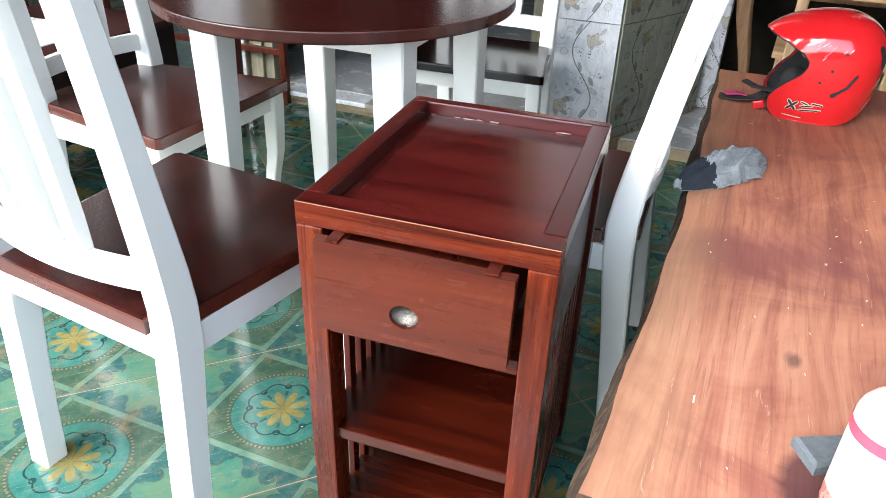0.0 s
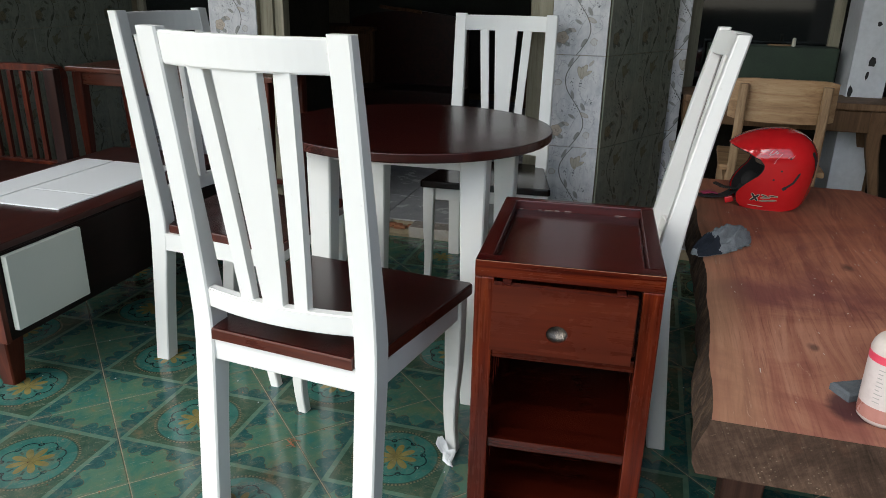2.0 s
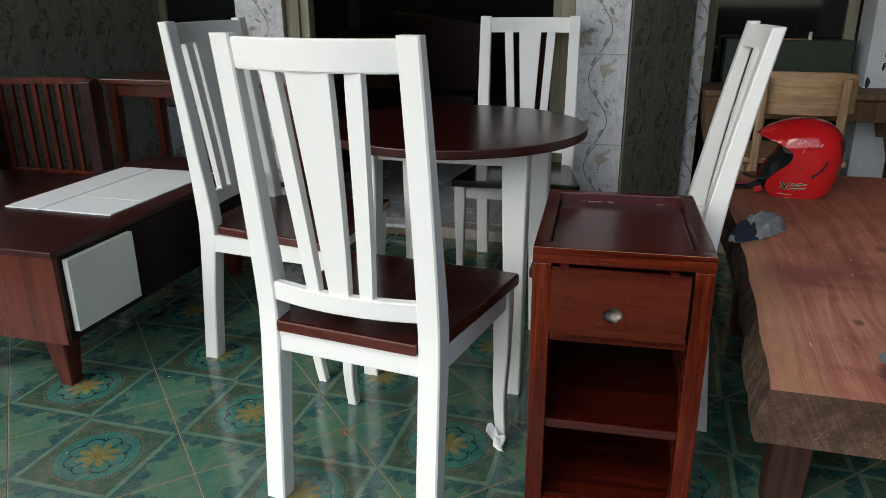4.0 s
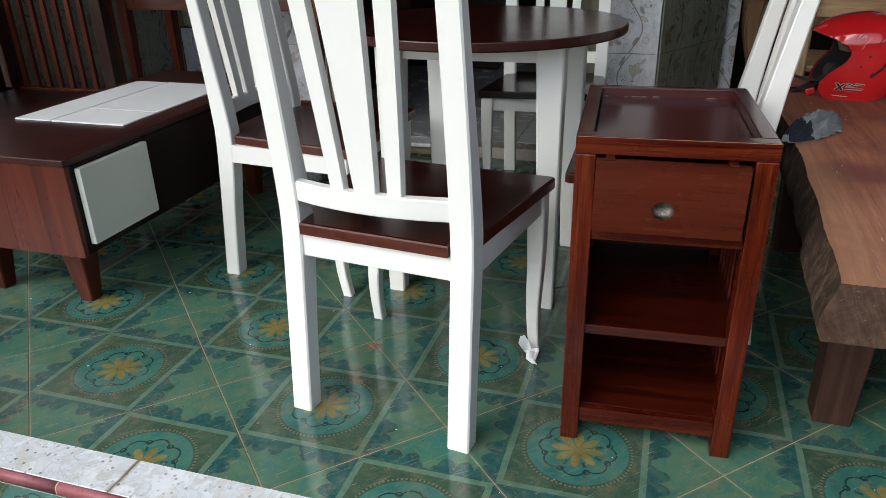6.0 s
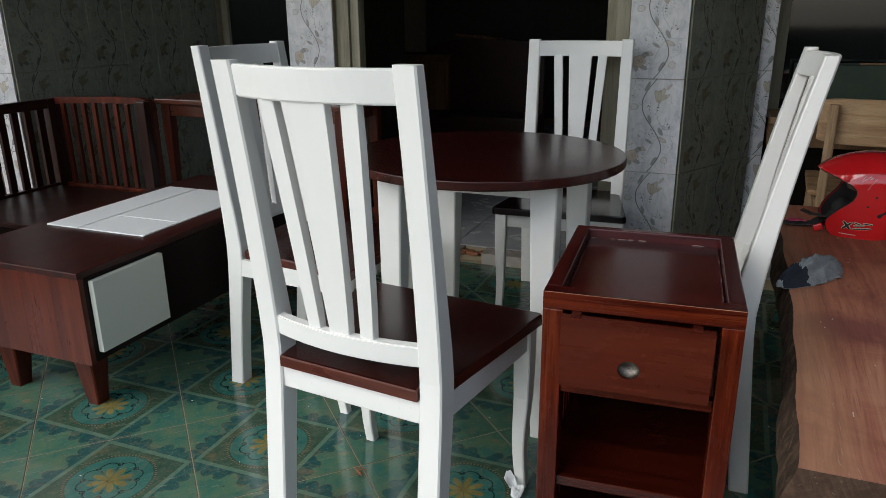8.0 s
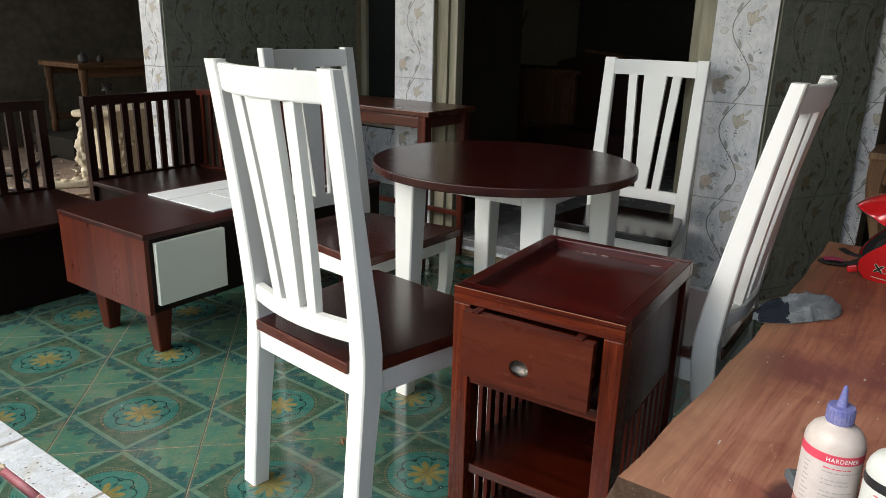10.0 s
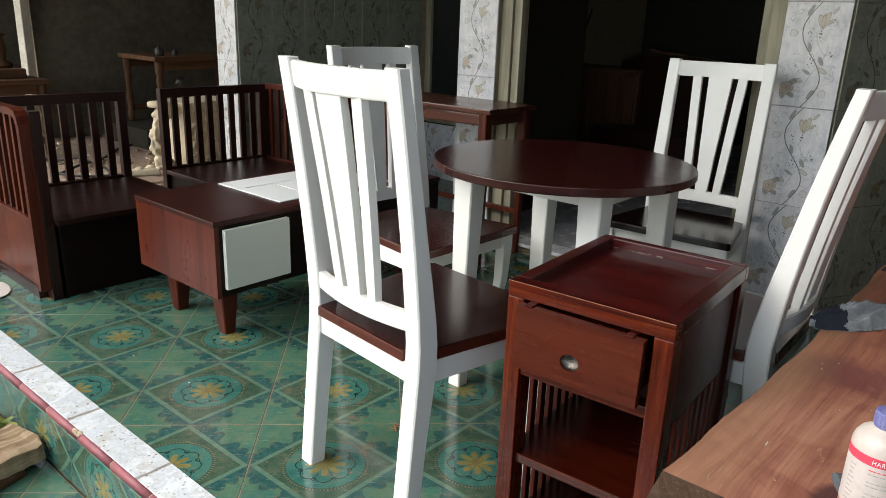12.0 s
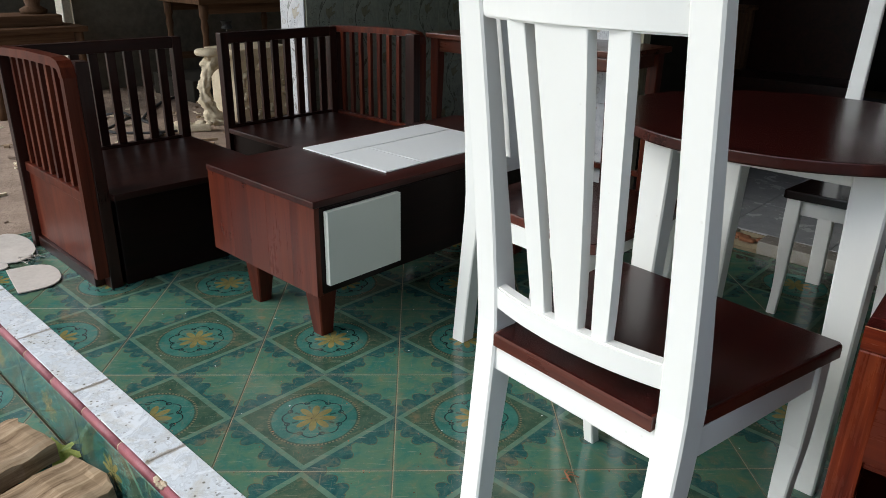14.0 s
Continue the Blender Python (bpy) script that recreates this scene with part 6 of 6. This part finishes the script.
def carved_chest(m):
    c = empty("carved_chest", m)
    part("body", box(-0.16, 0.16, 0.0, 0.50, 0.0, 0.45, 0.006), CREAM, c)
    part("lid", box(-0.19, 0.19, -0.02, 0.52, 0.4505, 0.53, 0.01), CREAM, c)
    rr = random.Random(6)
    bm = bmesh.new()
    for k in range(60):
        y, z, s = rr.uniform(0.03, 0.47), rr.uniform(0.04, 0.42), rr.uniform(0.012, 0.03)
        bmesh.ops.create_icosphere(bm, subdivisions=1, radius=s, matrix=Matrix.Translation((0.165, y, z)) @ Matrix.Diagonal((0.5, 1, rr.uniform(0.7, 1.6), 1)))
    part("relief", bm, CREAM, c, "carved leaf relief", True)
    return tagged(c, "cream carved wooden chest with relief front", "chest")


carved_chest(pose(-3.66, 1.99, -0.1, 0, 0, 8))
off = box(-0.13, 0.13, -0.04, 0.04, 0.0, 0.055, 0.014)
for k, (u, r) in enumerate(((-0.09, 0.036), (-0.02, 0.030), (0.06, 0.038), (0.12, 0.024))):
    bmesh.ops.create_icosphere(off, subdivisions=2, radius=r, matrix=Matrix.Translation((u, 0.012 * (-1) ** k, 0.050)) @ Matrix.Diagonal((1.1, 1, 0.7, 1)))
shift(off, Matrix.Translation((-3.50, 1.60, -0.099)) @ Matrix.Rotation(radians(60), 4, "Z"))
tagged(part("carved_offcut", off, CREAM, None, "", True), "cream carved offcut lying on the earth", "offcut")
cable = tube([(-3.3 - 0.25 * k + 0.06 * math.sin(k * 2.1), 1.1 + 0.16 * k + 0.12 * math.sin(k * 1.3), -0.088) for k in range(8)], 0.012, 6)
tagged(part("power_cable", cable, BLACK, None, "", True), "black power cable lying across the dusty floor", "cable")
cable = tube([(-4.4 + 0.12 * k, 1.3 + 0.2 * math.sin(k * 0.9), -0.088 + 0.03 * math.sin(k * 1.7) ** 2) for k in range(9)], 0.010, 6)
tagged(part("power_cable", cable, BLACK, None, "", True), "thin black cable looped on the workshop floor", "cable")

bm = bmesh.new()
rr = random.Random(31)
for k in range(240):
    x, y = rr.uniform(-5.4, -1.95), rr.uniform(-0.15, 2.4)
    l, w, h = rr.uniform(0.006, 0.06) * rr.random() ** 0.5, rr.uniform(0.004, 0.02), rr.uniform(0.002, 0.010)
    a = rr.uniform(0, 3.14)
    m4 = Matrix.Translation((x, y, -0.1 + h)) @ Matrix.Rotation(a, 4, "Z") @ Matrix.Rotation(rr.uniform(-0.25, 0.25), 4, "X")
    vs = [bm.verts.new(m4 @ Vector((sx * l, sy * w * rr.uniform(0.6, 1.2), sz * h))) for sx in (-1, 1) for sy in (-1, 1) for sz in (-1, 1)]
    for q in ((0, 1, 3, 2), (4, 6, 7, 5), (0, 4, 5, 1), (2, 3, 7, 6), (0, 2, 6, 4), (1, 5, 7, 3)):
        f = bm.faces.new([vs[i] for i in q])
        f.material_index = k % 3
tagged(part("wood_offcuts", bm, [CREAM, PLANK, DIRT]), "wood offcuts and rubble strewn over the workshop floor", "debris", "", "stuff")

# cut card sheets by the sofa's foot: one tongue-shaped, one oval
def card(m, label, pts, seed):
    rr = random.Random(seed)
    ob = part("card_disc", poly_prism([(x + 0.0015 * rr.uniform(-1, 1), y + 0.0015 * rr.uniform(-1, 1)) for x, y in pts], 0, 0.004, 0.001), CARD)
    ob.matrix_basis = m
    return tagged(ob, label, "card", "card discs by the sofa")


def tongue(w, l):
    a = [math.pi * k / 28 for k in range(29)]
    return [(w / 2, 0), *((w / 2 * math.copysign(abs(math.cos(q)) ** 0.8, math.cos(q)), l * (0.35 + 0.65 * math.sin(q) ** 0.8)) for q in a), (-w / 2, 0)]


def oval(rx, ry):
    return [(rx * math.cos(2 * math.pi * k / 40), ry * math.sin(2 * math.pi * k / 40) * (1 + 0.15 * math.cos(2 * math.pi * k / 40))) for k in range(40)]


card(pose(-1.362, -0.243, 0.0035, 0, 0, -9), "cream tongue-shaped cut card lying beside the sofa", tongue(0.235, 0.150), 1)
card(pose(-1.685, -0.145, 0.010, 1, 2, -10), "pale oval card sheet lying beside another card", oval(0.155, 0.080), 2)
card(pose(-1.560, -0.232, 0.002, 0, 0, 8), "pale card scrap half under the oval card", oval(0.060, 0.030), 3)
bm = bmesh.new()
rr = random.Random(8)
for k in range(7):
    p = [(-1.520 + rr.uniform(-0.02, 0.02) + 0.012 * i * rr.uniform(-1, 1), -0.085 - 0.02 * i + rr.uniform(-0.01, 0.01), 0.009 + 0.010 * math.sin(i * 0.9) ** 2) for i in range(5)]
    rings = []
    for i, q in enumerate(p):
        rings.append([Vector(q) + Vector((0.0010 * math.cos(c), 0.0010 * math.sin(c), 0.0010 * math.sin(c + 1))) for c in (0, 2.1, 4.2)])
    loft(rings, bm)
tagged(part("twine", bm, CARD), "frayed pale twine beside the sofa foot", "twine")

# planks by the step
def plank(m, w, l, seed):
    rr = random.Random(seed)
    rows = []
    n = 26
    for i in range(n + 1):
        y = -l * i / n
        j = rr.uniform(-0.004, 0.004)
        t = 0.003 * math.sin(i * 1.3 + seed)
        row = []
        for k in range(9):
            u = -1 + 2 * k / 8
            row.append((u * w / 2 + j, y + (0.012 * rr.uniform(-1, 1) if i == 0 else 0), 0.030 + 0.004 * noise.noise(Vector((u * 4, y * 3, seed))) + t - (0.006 if abs(u) > 0.95 else 0)))
        row += [(w / 2 + j, y, -0.028), (-w / 2 + j, y, -0.028)]
        rows.append(row)
    ob = part("plank", loft(rows), PLANK)
    ob.matrix_basis = m
    return tagged(ob, "weathered rough timber plank lying by the porch step", "plank", "planks by the step")


plank(pose(-0.352, -0.410, -0.145, 0, 0, 9), 0.190, 0.62, 3)
plank(pose(-0.618, -0.452, -0.142, 0, 0, 12), 0.200, 0.60, 7)
tagged(part("plank_bearer", shift(box(-0.33, 0.22, -0.06, 0.06, -0.2, -0.174, 0.008), Matrix.Translation((-0.44, -0.58, 0)) @ Matrix.Rotation(radians(17), 4, "Z")), OLD_X), "dark timber bearer under the planks", "bearer")


def fallen_leaf():
    bm = bmesh.new()
    ring = []
    for k in range(26):
        a = 2 * math.pi * k / 26
        r = 0.062 * (0.72 + 0.28 * math.cos(5 * a)) * (1 + 0.12 * math.sin(11 * a))
        ring.append(bm.verts.new((r * math.cos(a), r * 0.8 * math.sin(a), 0.008 * math.sin(3 * a))))
    c = bm.verts.new((0, 0, 0.006))
    for k in range(26):
        bm.faces.new((c, ring[k], ring[(k + 1) % 26]))
    return bm


lf = part("leaf", fallen_leaf(), LEAF)
lf.matrix_basis = pose(-0.552, -0.418, -0.172, 24, 0, 30)
tagged(lf, "yellow-green fallen leaf on the lower step", "leaf")

# scraps on the floor
bm = bmesh.new()
for k in range(3):
    p = [(0.568 + 0.008 * k + 0.010 * math.sin(i * 1.1 + k), 0.238 + 0.006 * i, 0.003 + 0.005 * math.sin(i * 0.8 + k) ** 2) for i in range(6)]
    loft([[Vector(q) + Vector((0.0016 * math.cos(c), 0.0016 * math.sin(c), 0.001 * math.sin(c + 1))) for c in (0, 2.1, 4.2)] for q in p], bm)
tagged(part("twig", bm, BRICK), "small reddish curled twig on a tile joint", "twig")
bm = bmesh.new()
rr = random.Random(12)
for k in range(120):
    x, y, s = rr.uniform(-1.0, 2.0), rr.uniform(-0.27, 1.6), rr.uniform(0.0006, 0.0024)
    a = rr.uniform(0, 3)
    bm.faces.new([bm.verts.new((x + s * math.cos(a + q) * rr.uniform(0.7, 1.6), y + s * math.sin(a + q), 0.0016)) for q in (0, 1.6, 3.1, 4.7)])
tagged(part("floor_specks", bm, [FOAM_WHITE]), "pale specks of foam and dust on the tiles", "specks", "", "stuff")
bm = bmesh.new()
rr = random.Random(44)
for k in range(260):
    cx, cy = ((0.62, 0.30), (0.20, 0.10), (1.0, 0.0), (-0.4, -0.1), (0.5, -0.2))[k % 5]
    x, y, s = rr.gauss(cx, 0.28), max(-0.27, rr.gauss(cy, 0.20)), rr.uniform(0.0006, 0.0024)
    if abs(x) > 1.7 or y > 1.7:
        continue
    v = [bm.verts.new((x + s * math.cos(a) * rr.uniform(0.6, 2.2), y + s * math.sin(a) * rr.uniform(0.6, 1.4), 0.0012 + z)) for a, z in ((0, 0), (2.1, 0), (4.2, 0), (1.0, s * 0.9))]
    for q in ((0, 1, 3), (1, 2, 3), (2, 0, 3)):
        bm.faces.new([v[i] for i in q]).material_index = k % 2
tagged(part("floor_grit", bm, [BRICK, OLD]), "brown grit and crumbs scattered on the tiles", "grit", "", "stuff")


def foam_scrap():
    """Torn foam film hanging from a chair's foot and curling on the floor."""
    p = [(-0.012, -0.016, 0.046), (-0.010, -0.024, 0.030), (0.000, -0.034, 0.014), (0.012, -0.044, 0.020), (0.006, -0.058, 0.008), (0.016, -0.074, 0.004)]
    wid = (0.006, 0.013, 0.010, 0.016, 0.011, 0.006)
    rings = []
    for i, q in enumerate(p):
        w = wid[i]
        rings.append([Vector((q[0] + w * math.cos(t), q[1] + 0.5 * w * math.sin(t + i), max(0.0005, q[2] + 0.45 * w * math.sin(t * 2 + i)))) for t in [2 * math.pi * k / 12 for k in range(12)]])
    return loft(rings)


fs = part("foam_wrap", foam_scrap(), FOAM_WHITE)
fs.matrix_basis = pose(0.957, 0.350, 0.001, 0, 0, 14)
tagged(fs, "torn white packing foam at a chair's foot", "packing foam")


# ---------------------------------------------------------------- porch tiles, edge and step, piece by piece
porch = tagged(empty("porch_floor_tiles"), "green printed floor tiles laid diagonally on the porch", "floor tiles", "", "structure")
A = 0.4 / math.sqrt(2)
R45 = Matrix.Rotation(radians(45), 4, "Z")
full_mesh = None


def tile_mesh(pts):
    bm = poly_prism(pts, -0.008, 0.0, 0.0009)
    bmesh.ops.recalc_face_normals(bm, faces=bm.faces[:])
    me = bpy.data.meshes.new("floor_tile")
    bm.to_mesh(me)
    bm.free()
    me.materials.append(FLOOR_TILE)
    return me


def lay(parent, regions, z, rangei, rangej, ox=0.0, oy=0.0):
    global full_mesh
    g = 0.2 - 0.0013
    sq = [(-g, -g), (g, -g), (g, g), (-g, g)]
    for i in rangei:
        for j in rangej:
            cx, cy = A * (i - j) + ox, A * (i + j) + oy
            world_pts = [tuple((R45 @ Vector((x, y, 0)) + Vector((cx, cy, 0)))[:2]) for x, y in sq]
            for reg in regions:
                cut = clip(world_pts, *reg)
                if len(cut) < 3:
                    continue
                area = abs(sum(p[0] * q[1] - q[0] * p[1] for p, q in zip(cut, cut[1:] + cut[:1]))) / 2
                if area < 0.0006:
                    continue
                if area > 4 * g * g * 0.999:
                    if full_mesh is None:
                        full_mesh = tile_mesh(sq)
                    me = full_mesh
                else:
                    inv = R45.inverted()
                    loc = []
                    for p in cut:
                        q = tuple((inv @ Vector((p[0] - cx, p[1] - cy, 0)))[:2])
                        if not loc or math.dist(q, loc[-1]) > 0.003:
                            loc.append(q)
                    if len(loc) > 2 and math.dist(loc[0], loc[-1]) < 0.003:
                        loc.pop()
                    if len(loc) < 3:
                        continue
                    me = tile_mesh(loc)
                ob = new("floor_tile", me)
                ob.matrix_basis = Matrix.Translation((cx, cy, z)) @ R45
                ob.parent = parent


lay(porch, [(-1.85, 2.636, EDGE + 0.001, FY - 0.001), (-1.85, -0.645, FY + 0.001, 2.95), (1.17, 2.636, FY + 0.001, 2.74)], 0.0, range(-10, 16), range(-16, 12))
lower = tagged(empty("step_tiles"), "green printed tiles on the lower porch step", "step tiles", "", "structure")
lay(lower, [(-1.85, 2.636, -0.99, -0.390)], -0.2, range(-8, 10), range(-10, 8), 0.11, 0.07)
riser = tagged(empty("riser_tiles"), "green tiles on the porch step riser", "step tiles", "", "structure")
me_r = tile_mesh([(-0.1985, -0.086), (0.1985, -0.086), (0.1985, 0.089), (-0.1985, 0.089)])
for k in range(-4, 6):
    ob = new("riser_tile", me_r)
    ob.matrix_basis = Matrix.Translation((0.10 + 0.4 * k, -0.384, -0.1125)) @ Matrix.Rotation(radians(90), 4, "X")
    ob.parent = riser
edge_g = tagged(empty("porch_edge"), "white marble edging with red glazed nosing on the porch", "edging", "", "structure")
bm = box(-0.1994, 0.1994, -0.3698, EDGE - 0.0008, -0.011, 0.0025, 0.0008, 1)
me_m = bpy.data.meshes.new("marble_tile")
bmesh.ops.recalc_face_normals(bm, faces=bm.faces[:])
bm.to_mesh(me_m)
bm.free()
me_m.materials.append(MARBLE)
for k in range(-4, 7):
    ob = new("marble_tile", me_m)
    ob.location = (0.075 + 0.4 * k, 0, 0)
    ob.parent = edge_g
ring = [(-0.3703, -0.022), (-0.3703, 0.0005)] + [(-0.3703 - 0.0130 * math.sin(radians(a)), -0.0085 + 0.009 * math.cos(radians(a))) for a in (15, 35, 55, 75, 90)] + [(-0.3832, -0.022)]
bm = loft([[(x, y, z) for y, z in ring] for x in (-0.0990, 0.0990)])
bmesh.ops.recalc_face_normals(bm, faces=bm.faces[:])
me_n = bpy.data.meshes.new("nosing_piece")
bm.to_mesh(me_n)
bm.free()
for f in me_n.polygons:
    f.use_smooth = abs(f.normal.x) < 0.5 and f.normal.y < -0.05
me_n.materials.append(NOSING)
for k in range(-9, 13):
    ob = new("nosing_piece", me_n)
    ob.location = (0.06 + 0.2 * k, 0, 0)
    ob.parent = edge_g

for k in range(-9, 13):
    if k == -1:
        continue
    jt = loft([[(0.16 + 0.2 * k + s * 0.0012, y - 0.0004, z + 0.0004) for y, z in ring] for s in (-1, 1)])
    part("nosing_joint", jt, JOINT, edge_g)
# broken mortar where two nosing pieces have chipped
rr = random.Random(17)
bm = bmesh.new()
for k in range(14):
    x, s = -0.045 + rr.uniform(-0.02, 0.02), rr.uniform(0.003, 0.008)
    y = -0.370 - rr.uniform(0.0, 0.012)
    bmesh.ops.create_icosphere(bm, subdivisions=1, radius=s, matrix=Matrix.Translation((x, y, 0.0005 - abs(y + 0.372) * 0.3)) @ Matrix.Diagonal((rr.uniform(0.7, 1.6), 1, rr.uniform(0.4, 0.8), 1)))
part("broken_mortar", bm, JOINT, edge_g, "crumbled pale mortar at a chipped nosing joint")
